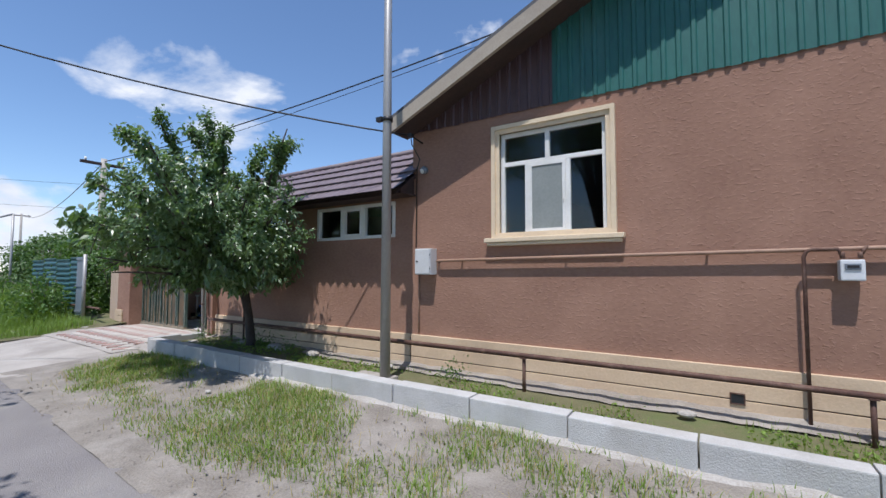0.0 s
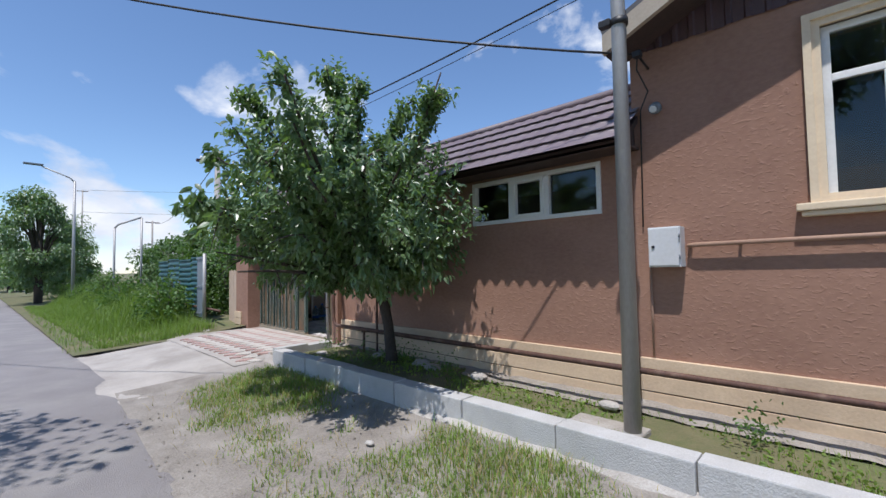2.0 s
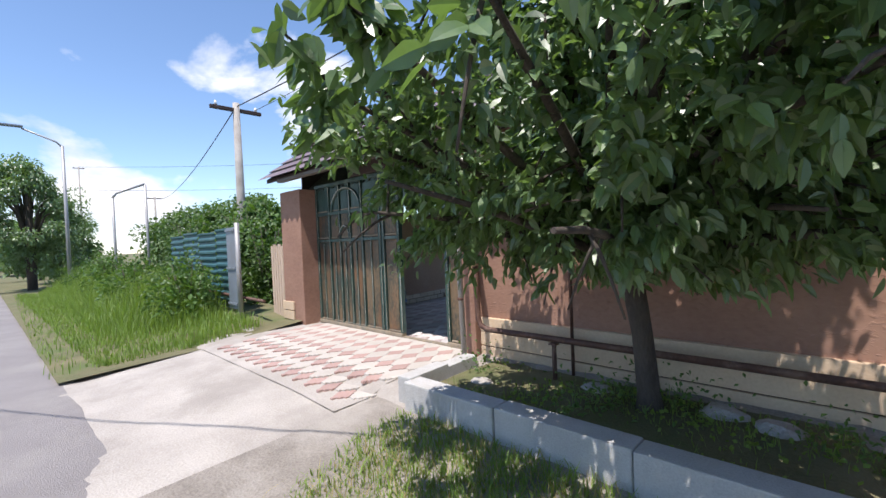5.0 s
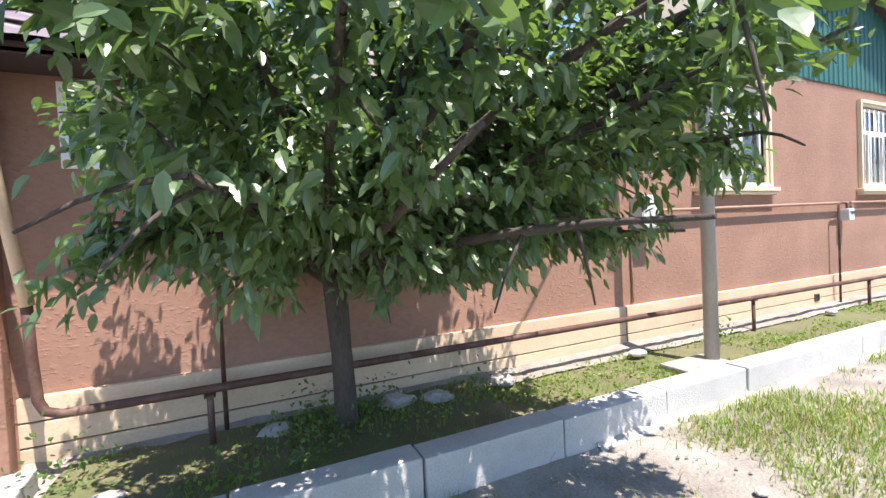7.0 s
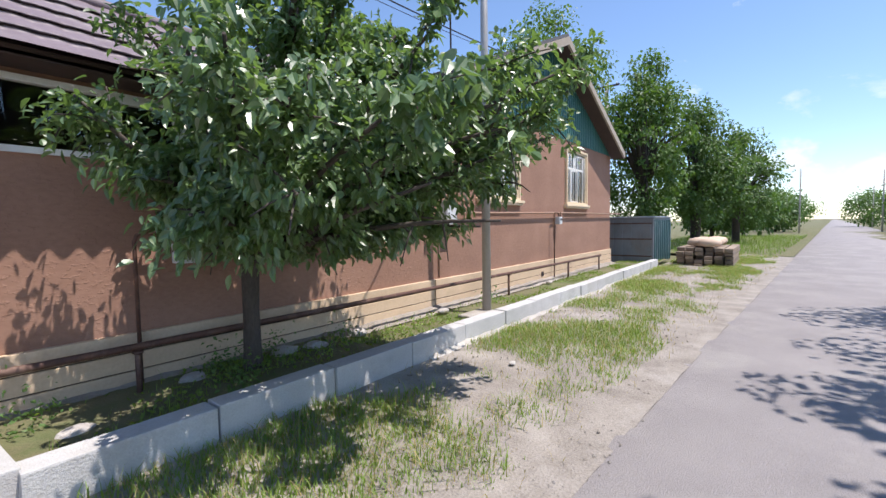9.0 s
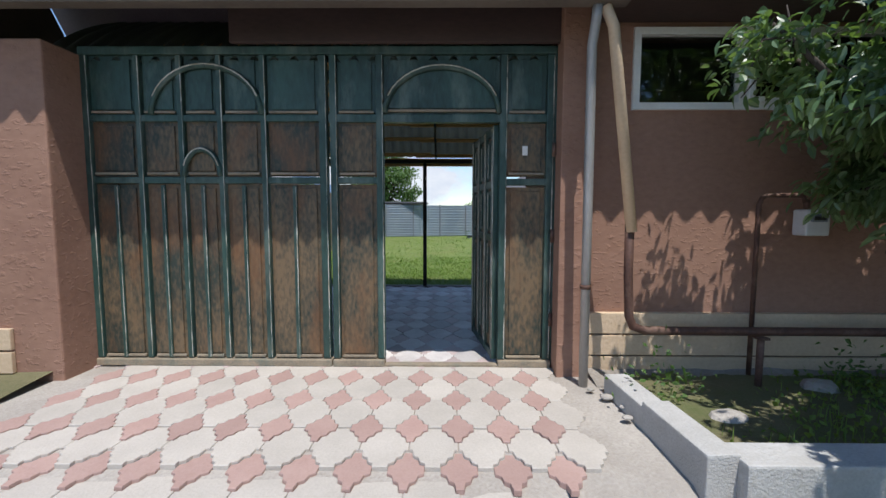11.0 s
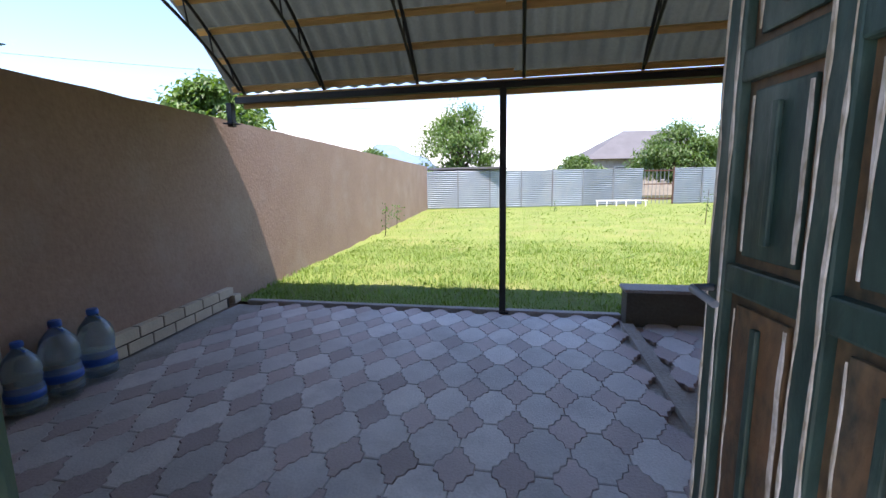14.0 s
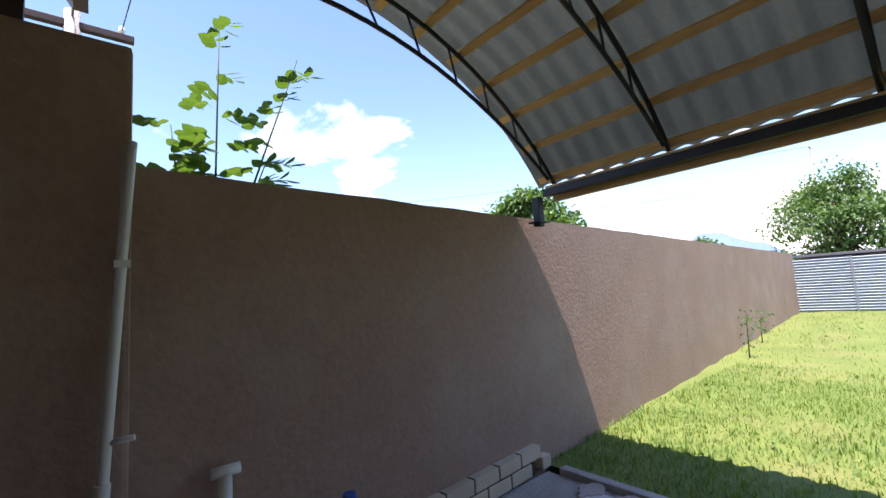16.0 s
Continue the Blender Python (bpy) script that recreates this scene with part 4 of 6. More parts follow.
for a, b in zip(XS_BIG, XS_BIG[1:]):
    gate_panel(a + 0.03, b - 0.03, GZ0 + 0.045, 1.64)
    c = (a + b) / 2
    part("rib", box(c - 0.016, GY - 0.034, GZ0 + 0.05, c + 0.016, GY - 0.014, 1.63, 0.005), GATEGREEN, gate)
    part("edge_strip", chipped(c + 0.010, GY - 0.035, GZ0 + 0.06, 1.62, 0.007), GATEEDGE, gate)
    gate_panel(a + 0.03, b - 0.03, 1.70, 2.11)
    gate_panel(a + 0.03, b - 0.03, 2.16, GZ1 - 0.06, GATEGREEN)
rail_bar(-12.50, -10.70, 1.67)
rail_bar(-12.50, -10.70, 2.135)
arch_moulding(-11.58, 2.16, 0.42, 0.36)
arch_moulding(-11.63, 1.70, 0.14, 0.20)
gate_panel(-10.59, -10.30, GZ0 + 0.045, 1.64)
gate_panel(-10.59, -10.30, 1.70, 2.11)
gate_panel(-10.59, -10.30, 2.16, GZ1 - 0.06, GATEGREEN)
rail_bar(-10.62, -10.27, 1.67)
gate_panel(-9.305, -9.015, GZ0 + 0.045, 1.62)
gate_panel(-9.305, -9.015, 1.70, 2.10)
gate_panel(-9.305, -9.015, 2.16, GZ1 - 0.06, GATEGREEN)
gate_panel(-10.24, -9.365, 2.17, GZ1 - 0.06, GATEGREEN)
rail_bar(-9.335, -8.985, 1.66)
rail_bar(-10.66, -8.95, 2.135, 0.06)
arch_moulding(-9.80, 2.17, 0.43, 0.34)
part("number_plate", box(-9.19, GY - 0.026, 1.86, -9.15, GY - 0.017, 1.93, 0.003), PVC, gate, "tiny white plate on the panel")
for z in (0.55, 1.2, 1.85):
    part("hinge", tube_bm([(-8.955, GY - 0.045, z), (-8.955, GY - 0.045, z + 0.10)], 0.016, 8), RUST, gate)
part("side_frame", box(-8.955, GY - 0.03, GZ0, -8.94, GY + 0.05, GZ1), GATEGREEN, gate)

# the wicket leaf, open inwards
leaf_at = Matrix.Translation((-9.375, 0.125, 0)) @ Matrix.Rotation(radians(-82.5), 4, "Z")
wicket = thing("wicket_door", "open green metal wicket door with peeling panel edges", "door", (-9.375, 0.125, 0.25))


def leaf_part(name, x0, y0, z0, x1, y1, z1, bevel, m, label="", parent=None):
    return part(name, box(x0, y0, z0, x1, y1, z1, bevel, leaf_at), m, parent or wicket, label)


L = 0.85
leaf_part("sheet", -L + 0.01, -0.004, 0.265, -0.01, 0.004, 2.09, 0, GATEPANEL, "rust-stained door sheet")
for x in (-L, -0.585, -0.32, -0.055):
    leaf_part("stile", x, -0.028, 0.255, x + 0.055, 0.028, 2.10, 0.006, GATEGREEN)
    for s in (-1, 1):
        part("edge_strip", chipped(x + 0.007, s * 0.0285, 0.33, 2.08, 0.013, s, leaf_at), GATEEDGE, wicket)
        part("edge_strip", chipped(x + 0.048, s * 0.0285, 0.33, 2.08, 0.013, s, leaf_at), GATEEDGE, wicket)
for a in (-0.79, -0.525, -0.26):
    for lo, hi in ((0.40, 1.18), (1.28, 1.60), (1.70, 2.0)):
        for s in (-1, 1):
            fld = leaf_part("field", a + 0.03, min(s * 0.005, s * 0.016), lo, a + 0.175, max(s * 0.005, s * 0.016), hi, 0.004, GATEPANEL if lo < 1 else GATEGREEN)
            for ex in (0.030, 0.171):
                part("flaked_edge", chipped(a + ex, s * 0.0165, lo + 0.01, hi - 0.01, 0.012, s, leaf_at), GATEEDGE, fld)
            leaf_part("moulding", a + 0.095, min(s * 0.016, s * 0.028), lo + 0.03, a + 0.112, max(s * 0.016, s * 0.028), hi - 0.03, 0.004, GATEGREEN, "", fld)
for z in (0.285, 1.23, 1.65, 2.06):
    leaf_part("rail", -L + 0.055, -0.024, z - 0.03, -0.055, 0.024, z + 0.03, 0.006, GATEGREEN)
handle = leaf_part("lock_plate", -L + 0.008, 0.03, 1.10, -L + 0.05, 0.036, 1.28, 0.002, GREYMETAL, "steel lock plate")
for s in (-1, 1):
    part("door_handle", tube(bmesh.new(), [leaf_at @ Vector(p) for p in ((-L + .03, s * 0.03, 1.2), (-L + .03, s * 0.075, 1.2), (-L + .04, s * 0.08, 1.2), (-L + .13, s * 0.08, 1.19))], 0.008, 8), GREYMETAL, handle, "steel lever handle")


# ---- canopy over the yard ----
CY0, CY1, CZ0, RISE = -0.02, 4.02, 2.32, 1.02
CX0, CX1 = -12.82, -5.6


def arch_pt(x, s, lift=0.0):
    """Point of the vault: s runs from the gate side to the yard side."""
    half = (CY1 - CY0) / 2
    R = (half * half + RISE * RISE) / (2 * RISE)
    a = math.asin(half / R)
    th = -a + 2 * a * s
    return Vector((x, (CY0 + CY1) / 2 + (R + lift) * math.sin(th), CZ0 + RISE - R + (R + lift) * math.cos(th)))


def s_from(x):
    """Behind the gate the vault starts just inside it; beside the annex it starts over the annex's back wall."""
    return 0.05 if x < -8.8 else 0.60


def sheet_from(x):
    """The sheets lap over the edge of the annex's flat roof."""
    return 0.05 if x < -8.8 else 0.50


canopy = thing("canopy", "arched canopy of wavy sheets on timber battens and black steel trusses", "canopy", (-9.2, 4.0, 0.19))
bmx = bmesh.new()
nu, nv = 440, 26
grid = []
for i in range(nu + 1):
    x = CX0 - 0.12 + (CX1 - CX0 + 0.2) * i / nu
    grid.append([bmx.verts.new(arch_pt(x, sheet_from(x) + (1.0 - sheet_from(x)) * j / nv, 0.075 + 0.022 * math.sin(2 * math.pi * x / 0.15) + 0.012 * (math.floor(j / 6.6) % 2))) for j in range(nv + 1)])
for a, b in zip(grid, grid[1:]):
    for j in range(nv):
        bmx.faces.new((a[j], a[j + 1], b[j + 1], b[j])).smooth = True
bmesh.ops.solidify(bmx, geom=bmx.faces[:], thickness=0.006)
part("roof_sheet", bmx, SLATE, canopy, "pale grey-green wavy roof sheets")
TRUSS_X = [-12.74, -11.87, -10.93, -9.95, -8.96, -7.98, -7.0, -6.02]
for x in TRUSS_X:
    tr = part("truss", tube_bm([arch_pt(x, s_from(x) + (1 - s_from(x)) * k / 24, 0.0) for k in range(25)], 0.016, 6), BLACKSTEEL, canopy, "black steel arched truss")
    part("lower_chord", tube_bm([arch_pt(x, s, -0.22 + 0.20 * abs(2 * s - 1) ** 3) for s in [s_from(x) + (0.98 - s_from(x)) * k / 24 for k in range(25)]], 0.014, 6), BLACKSTEEL, tr)
    for k in range(1, 14):
        s0, s1 = k / 14, (k + 0.5) / 14
        if s0 < s_from(x):
            continue
        lift = -0.22 + 0.20 * abs(s1 * 2 - 1) ** 3
        lift2 = -0.22 + 0.20 * abs((s0 - 0.025) * 2 - 1) ** 3
        part("web", tube_bm([arch_pt(x, s0, 0.0), arch_pt(x, s1, lift)], 0.008, 5), BLACKSTEEL, tr)
for j in range(16):
    s = 0.06 + j * 0.925 / 15
    c = arch_pt(0, s, 0.036)
    d = arch_pt(0, s + 0.01, 0.036) - c
    ang = math.atan2(d.z, d.y)
    for x0, x1, dz in ((CX0 - 0.05, -10.2 + 0.25 * math.sin(j), 0.0), (-10.45 + 0.25 * math.sin(j), -7.9 + 0.2 * math.cos(j * 2), 0.026), (-8.2, CX1 + 0.02, 0.0)):
        m = Matrix.Translation((0, c.y, c.z)) @ Matrix.Rotation(ang, 4, "X")
        if s < 0.6:
            x1 = min(x1, -8.8)
            if x1 - x0 < 0.2:
                continue
        part("batten", box(x0, -0.024 + dz, -0.018, x1, 0.024 + dz, 0.018, 0.0, m), TIMBER, canopy, "pine batten")
part("eave_beam", box(CX0, 3.95, 2.25, CX1, 4.01, 2.31, 0.005), BLACKSTEEL, canopy, "black steel eave beam")
part("eave_filler", box(CX0 + 0.02, 3.965, 2.314, CX1, 3.99, 2.33), TIMBER, canopy, "pine filler batten")
part("eave_board", box(CX0 + 0.03, 4.04, 2.21, CX1, 4.065, 2.30, 0.003), TIMBER, canopy, "pine eave board")
part("wall_beam", box(CX0, 0.16, 2.46, -8.96, 0.21, 2.52), BLACKSTEEL, canopy)
for x, zb in ((-12.86, 2.02), (-10.13, 0.16), (-7.0, 0.16)):
    pp = part("post", box(x - 0.03, 3.90, zb, x + 0.03, 3.96, 2.25, 0.004), BLACKSTEEL, canopy, "black square steel post")
    part("base_plate", box(x - 0.06, 3.87, zb + 0.025, x + 0.06, 3.99, zb + 0.037), BLACKSTEEL, pp)
bulb = thing("bulb_lamp", "bare bulb hanging under the canopy", "lamp", (-11.87, 2.6, 2.9))
part("flex", tube_bm([(-11.9, 2.55, 3.18), (-11.9, 2.55, 2.92)], 0.005, 6), BLACK, bulb)
part("bulb", lathe([(0.012, 0.09), (0.02, 0.07), (0.035, 0.03), (0.03, 0.0), (0.008, -0.01)][::-1], (-11.9, 2.55, 2.84), 12), PVC, bulb)

# ---- yard: edging, low wall, bricks, bottles ----
solid("yard_edging", box(-12.85, 3.90, 0.05, -9.06, 3.98, 0.215, 0.01), CEMENT, "grey cement edging between pavers and lawn", "edging")
solid("low_wall", box(-9.06, 3.72, 0.05, -5.6, 3.92, 0.47, 0.012), LOWWALL, "low dark rendered garden wall with pale coping", "low wall")
solid("low_wall_coping", box(-9.08, 3.70, 0.47, -5.6, 3.94, 0.50, 0.008), CEMENT, "pale cement coping on the low wall", "coping")
solid("paver_border", box(-9.10, 0.6, 0.05, -9.0, 3.70, 0.203, 0.006), CEMENT, "cement strip dividing the yard pavers", "border")

brick_base = thing("brick_course", "two courses of cream brick along the foot of the wall", "brickwork", (-12.8, 2.6, 0.19), kind="structure")
wall_dir = (LW1 - LW0).normalized()
wall_rot = math.degrees(math.atan2(wall_dir.y, wall_dir.x))
brick_me = mesh_of("brick", box(-0.118, -0.035, 0.0, 0.118, 0.035, 0.088, 0.006), CREAMBRICK)
half_me = mesh_of("brick_half", box(-0.056, -0.035, 0.0, 0.056, 0.035, 0.088, 0.006), CREAMBRICK)
for row in range(2):
    for k in range(10):
        d = 0.28 + k * 0.25 + 0.125 * row
        if d + 0.118 > 2.62:
            continue
        p = LW0 + wall_dir * d
        piece("brick", brick_me, pose(p.x + 0.037, p.y, 0.185 + row * 0.098, 0, 0, wall_rot), brick_base)
p = LW0 + wall_dir * 2.595
piece("brick", half_me, pose(p.x + 0.037, p.y, 0.185, 0, 0, wall_rot), brick_base)
part("mortar", box(-1.25, -0.028, 0.0, 1.02, 0.02, 0.19, 0, Matrix.Translation(LW0 + wall_dir * 1.42 + Vector((0.037, 0, 0.18))) @ Matrix.Rotation(radians(wall_rot), 4, "Z")), DARKGAP, brick_base)


def bottle(x, y, h, label):
    b = thing("water_bottle", label, "bottle", (x, y, 0.2), "bottles by the wall")
    r = h * 0.225
    prof = [(r * 0.9, 0.0), (r, 0.01), (r, h * 0.12), (r * 0.94, h * 0.14), (r, h * 0.16), (r, h * 0.3), (r * 0.93, h * 0.36), (r * 0.93, h * 0.42), (r, h * 0.48), (r, h * 0.62), (r * 0.85, h * 0.74), (r * 0.5, h * 0.85), (r * 0.3, h * 0.89), (r * 0.28, h * 0.93)]
    part("body", lathe(prof, (x, y, 0.2), 18), PLASTICWATER, b, "clear ribbed plastic body")
    part("label_band", lathe([(r * 1.012, h * 0.18), (r * 1.012, h * 0.29)], (x, y, 0.2), 18), BLUECAP, b, "blue paper band")
    part("cap", lathe([(r * 0.33, h * 0.92), (r * 0.33, h * 0.985), (r * 0.28, h)], (x, y, 0.2), 14), BLUECAP, b, "blue cap")
    part("carry_ring", tube_bm([(x - r * 0.55, y, 0.2 + h * 0.86), (x, y, 0.2 + h * 0.90), (x + r * 0.55, y, 0.2 + h * 0.86)], 0.006, 6), BLUECAP, b)


bottle(-12.72, 2.16, 0.45, "large clear plastic water bottle with a blue cap")
bottle(-12.71, 1.92, 0.45, "large clear plastic water bottle with a blue cap and ring")
bottle(-12.69, 1.70, 0.40, "smaller blue-tinted plastic water bottle by the wall")

yd = thing("yard_downpipe", "white plastic downpipe at the wall end", "downpipe", (-12.56, 1.30, 0.2))
part("pipe", tube_bm([(-12.57, 1.235, 0.2), (-12.57, 1.25, 1.0), (-12.57, 1.295, 1.8), (-12.57, 1.315, 2.14)], 0.017, 12), PVC, yd)
part("joint", tube_bm([(-12.57, 1.245, 0.92), (-12.57, 1.25, 1.02)], 0.023, 12), PVC, yd)
part("stub", tube_bm([(-12.57, 1.255, 1.14), (-12.54, 1.33, 1.15)], 0.010, 8), PVC, yd)
part("clip", box(-12.63, 1.27, 1.7, -12.55, 1.315, 1.725), PVC, yd)
tap = thing("stand_tap", "white plastic standpipe with a cross cap near the wall", "standpipe", (-12.77, 1.645, 0.2))
part("pipe", tube_bm([(-12.77, 1.645, 0.19), (-12.77, 1.645, 0.88)], 0.025, 12), PVC, tap)
part("cap", tube_bm([(-12.77, 1.59, 0.89), (-12.77, 1.70, 0.89)], 0.022, 10), PVC, tap)

# ---- fence, outbuildings and houses beyond the lawn ----
F0, F1 = Vector((-14.5, 19.4, 0)), Vector((7.0, 25.5, 0))
fence = thing("zinc_fence", "corrugated zinc sheet fence at the end of the lawn", "fence", (-4, 22, 0.16))
fdir = (F1 - F0).normalized()
frot = Matrix.Rotation(math.atan2(fdir.y, fdir.x), 4, "Z")
PAN = 1.5


def zinc_panel():
    bm = bmesh.new()
    prev = None
    n = 76
    for i in range(n + 1):
        z = 0.0 + 1.72 * i / n
        y = 0.03 * math.sin(i * math.pi / 2)
        cur = (bm.verts.new((0, y, z)), bm.verts.new((PAN - 0.02, y, z)))
        if prev:
            bm.faces.new((prev[0], prev[1], cur[1], cur[0])).smooth = True
        prev = cur
    return bm


zinc_me = mesh_of("panel", zinc_panel(), ZINC)
post_me = mesh_of("post", box(-0.03, -0.06, 0, 0.03, -0.025, 1.82), GREYMETAL)
redpost_me = mesh_of("post", box(-0.035, -0.07, 0, 0.035, -0.025, 1.85), RUST)
for i in range(15):
    p = F0 + fdir * (i * PAN)
    if i in (7,):
        continue
    piece("panel", zinc_me, Matrix.Translation((p.x, p.y, 0.16)) @ frot, fence)
    piece("post", redpost_me if i in (8, 10) else post_me, Matrix.Translation((p.x, p.y, 0.1)) @ frot, fence)
fg = thing("fence_gate", "narrow barred gate in the zinc fence", "gate", tuple(F0 + fdir * (7.5 * PAN)))
for k in range(7):
    part("bar", box(k * 0.2 + 0.05, -0.02, 0.2, k * 0.2 + 0.075, 0.0, 1.85, 0, Matrix.Translation(F0 + fdir * (7 * PAN)) @ frot), GREYMETAL, fg)
for z in (0.4, 1.1, 1.75):
    part("rail", box(0.02, -0.03, z, PAN - 0.05, -0.01, z + 0.05, 0, Matrix.Translation(F0 + fdir * (7 * PAN)) @ frot), RUST, fg)
lad = thing("white_trestle", "low white painted bench frame on the grass by the fence", "bench", (-5.5, 21.0, 0.16))
for k in range(6):
    part("leg", box(-6.7 + k * 0.42, 20.9, 0.14, -6.65 + k * 0.42, 20.95, 0.42), PVC, lad)
part("bar", box(-6.75, 20.9, 0.40, -4.5, 20.95, 0.45), PVC, lad)
shed = thing("shed", "low zinc shed with a dark flat roof by the wall", "shed", (-13.3, 20.6, 0))
part("wall", box(-14.3, 20.3, 0.0, -11.2, 22.5, 1.95, 0.01), ZINC, shed)
part("roof", box(-14.5, 20.0, 1.97, -10.9, 22.8, 2.06, 0.01), GREYROOF, shed, "dark flat roof sheet")
tank = thing("white_tank", "white plastic water tank lying near the fence", "tank", (0.1, 19.0, 0.16))
part("body", tube_bm([(-0.85, 18.9, 0.75), (-0.75, 18.9, 0.75), (1.0, 19.2, 0.75), (1.1, 19.2, 0.75)], [0.45, 0.6, 0.6, 0.45], 18), PVC, tank)
for xx in (-0.4, 0.6):
    part("cradle", box(xx, 18.5, 0.1, xx + 0.12, 19.5, 0.35), WOODSTACK, tank)

outb = thing("yard_building", "beige rendered building with an overhanging roof at the yard side", "building", (-3, 10, 0))
part("wall", box(-4.45, 10.0, 0.0, 4.5, 10.7, 2.25, 0.01), BEIGE, outb)
part("base", box(-4.5, 9.95, 0.0, 4.5, 10.75, 0.42, 0.01), PLINTH, outb, "pale plinth")
part("roof", prism([(-4.85, 2.22), (4.9, 2.22), (4.9, 2.34), (0, 2.75), (-4.85, 2.34)], 9.5, 11.0), FASCIA, outb, "pale overhanging roof")


def far_house(name, x, y, w, d, h, rh, wall_m, roof_m, label, yaw=0):
    ob = thing(name, label, "house", (x, y, 0))
    m = Matrix.Translation((x, y, 0)) @ Matrix.Rotation(radians(yaw), 4, "Z")
    part("wall", box(-w / 2, -d / 2, 0, w / 2, d / 2, h, 0, m), wall_m, ob)
    bm = bmesh.new()
    o = 0.5
    v = [bm.verts.new(m @ Vector(p)) for p in ((-w / 2 - o, -d / 2 - o, h), (w / 2 + o, -d / 2 - o, h), (w / 2 + o, d / 2 + o, h), (-w / 2 - o, d / 2 + o, h), (-w / 2 + d / 2, 0, h + rh), (w / 2 - d / 2, 0, h + rh))]
    for f in ((0, 1, 5, 4), (1, 2, 5), (2, 3, 4, 5), (3, 0, 4), (3, 2, 1, 0)):
        bm.faces.new([v[i] for i in f])
    part("roof", bm, roof_m, ob, "hipped roof")
    for k in range(3):
        xx = -w / 2 + w * (k + 0.7) / 3.4
        wn = part("window", box(xx - 0.5, -d / 2 - 0.03, h * 0.4, xx + 0.5, -d / 2 - 0.005, h * 0.8, 0, m), PVC, ob)
        # the dark of the room behind is in the pane's colour
        part("pane", box(xx - 0.42, -d / 2 - 0.04, h * 0.43, xx + 0.42, -d / 2 - 0.032, h * 0.77, 0, m), DARKROOM, wn)
    return ob


far_house("house", 0.5, 42, 12, 8, 3.0, 2.6, CEMENT, GREYROOF, "far house with a dark grey hipped roof behind the fence", 8)
far_house("house", -34, 60, 12, 8, 3.2, 2.2, BEIGE, GREENFENCE, "far house with a green roof beyond the wall", 10)


def mountain(name, cx, cy, w, h, seed):
    bm = bmesh.new()
    n = 40
    rows = []
    for i in range(n + 1):
        t = i / n
        z = h * (math.sin(math.pi * t) ** 1.2) * (0.75 + 0.5 * noise.fractal(Vector((t * 4 + seed, seed, 0)), 1.0, 2.0, 5))
        x = cx - w / 2 + w * t
        rows.append((bm.verts.new((x, cy - h, -20)), bm.verts.new((x, cy - h * 0.35, max(z * 0.6, 0) - 5)), bm.verts.new((x, cy, max(z, 0) - 2)), bm.verts.new((x, cy + h, -20))))
    for a, b in zip(rows, rows[1:]):
        for k in range(3):
            bm.faces.new((a[k], b[k], b[k + 1], a[k + 1])).smooth = True
    return solid(name, bm, MOUNTAIN, "mountain ridge on the horizon, tinted blue for haze", "mountain", "structure")


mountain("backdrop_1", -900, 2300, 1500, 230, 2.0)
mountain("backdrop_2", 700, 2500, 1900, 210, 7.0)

# ---- along the road towards the far end ----
lamp = thing("street_lamp", "slim grey street lamp with an angled head", "street lamp", (-29.3, -1.9, 0.2))
part("shaft", tube_bm([(-29.3, -1.9, 0.1), (-29.3, -1.9, 6.2)], [0.08, 0.05], 10), STEELPOLE, lamp)
part("arm", tube_bm([(-29.3, -1.9, 6.15), (-29.3, -2.1, 6.35), (-29.3, -3.1, 6.75)], 0.035, 8), STEELPOLE, lamp)
part("head", box(-29.42, -3.75, 6.78, -29.18, -3.05, 6.86, 0.02), GREYMETAL, lamp, "flat grey lamp head")
goal = thing("goal_frame", "thin rusty pipe frame standing in the bushes", "frame", (-22, -1, 0.3))
part("upright", tube_bm([(-22.2, -1.40, 0.2), (-22.2, -1.40, 3.35)], 0.04, 8), STEELPOLE, goal)
part("upright", tube_bm([(-22.0, -0.57, 0.2), (-22.0, -0.57, 3.8)], 0.04, 8), STEELPOLE, goal)
part("crossbar", tube_bm([(-22.2, -1.40, 3.35), (-22.15, -1.3, 3.5), (-22.0, -0.57, 3.82)], 0.035, 8), STEELPOLE, goal)
gp = thing("steel_sheet_gate", "grey-blue steel sheet gate leaf on a post", "gate", (-14.1, -0.7, 0.35))
part("post", tube_bm([(-14.1, -0.74, 0.2), (-14.1, -0.74, 2.1)], 0.045, 10), STEELPOLE, gp)
part("sheet", box(-14.62, -0.76, 0.42, -14.16, -0.73, 2.02, 0.006), GREYMETAL, gp)
for z in (0.5, 1.2, 1.95):
    part("rail", box(-14.62, -0.785, z, -14.16, -0.762, z + 0.04), GREYMETAL, gp)
gf = thing("ribbed_fence", "teal ribbed sheet fence in the bushes", "fence", (-16.5, -0.5, 0.3))


def ribbed(x0, x1, y, z0, z1):
    bm = bmesh.new()
    prev = None
    n = 44
    for i in range(n + 1):
        z = z0 + (z1 - z0) * i / n
        dy = (0, 0.03, 0.03, 0)[i % 4]
        cur = (bm.verts.new((x0, y + dy, z)), bm.verts.new((x1, y + dy, z)))
        if prev:
            bm.faces.new((prev[0], prev[1], cur[1], cur[0]))
        prev = cur
    return bm


for k in range(4):
    part("panel", ribbed(-15.9 - k * 1.2, -14.72 - k * 1.2, -0.55, 0.35, 2.05 - 0.05 * (k % 2)), GREENFENCE, gf, "teal ribbed metal sheet")
part("rail", tube_bm([(-19.4, -0.62, 0.7), (-13.3, -0.62, 0.62)], 0.03, 8), RUST, gf, "rusty horizontal pipe")
sf = thing("slat_fence", "pale tan board fence piece beside the gate pillar", "fence", (-13.5, -0.2, 0.1))
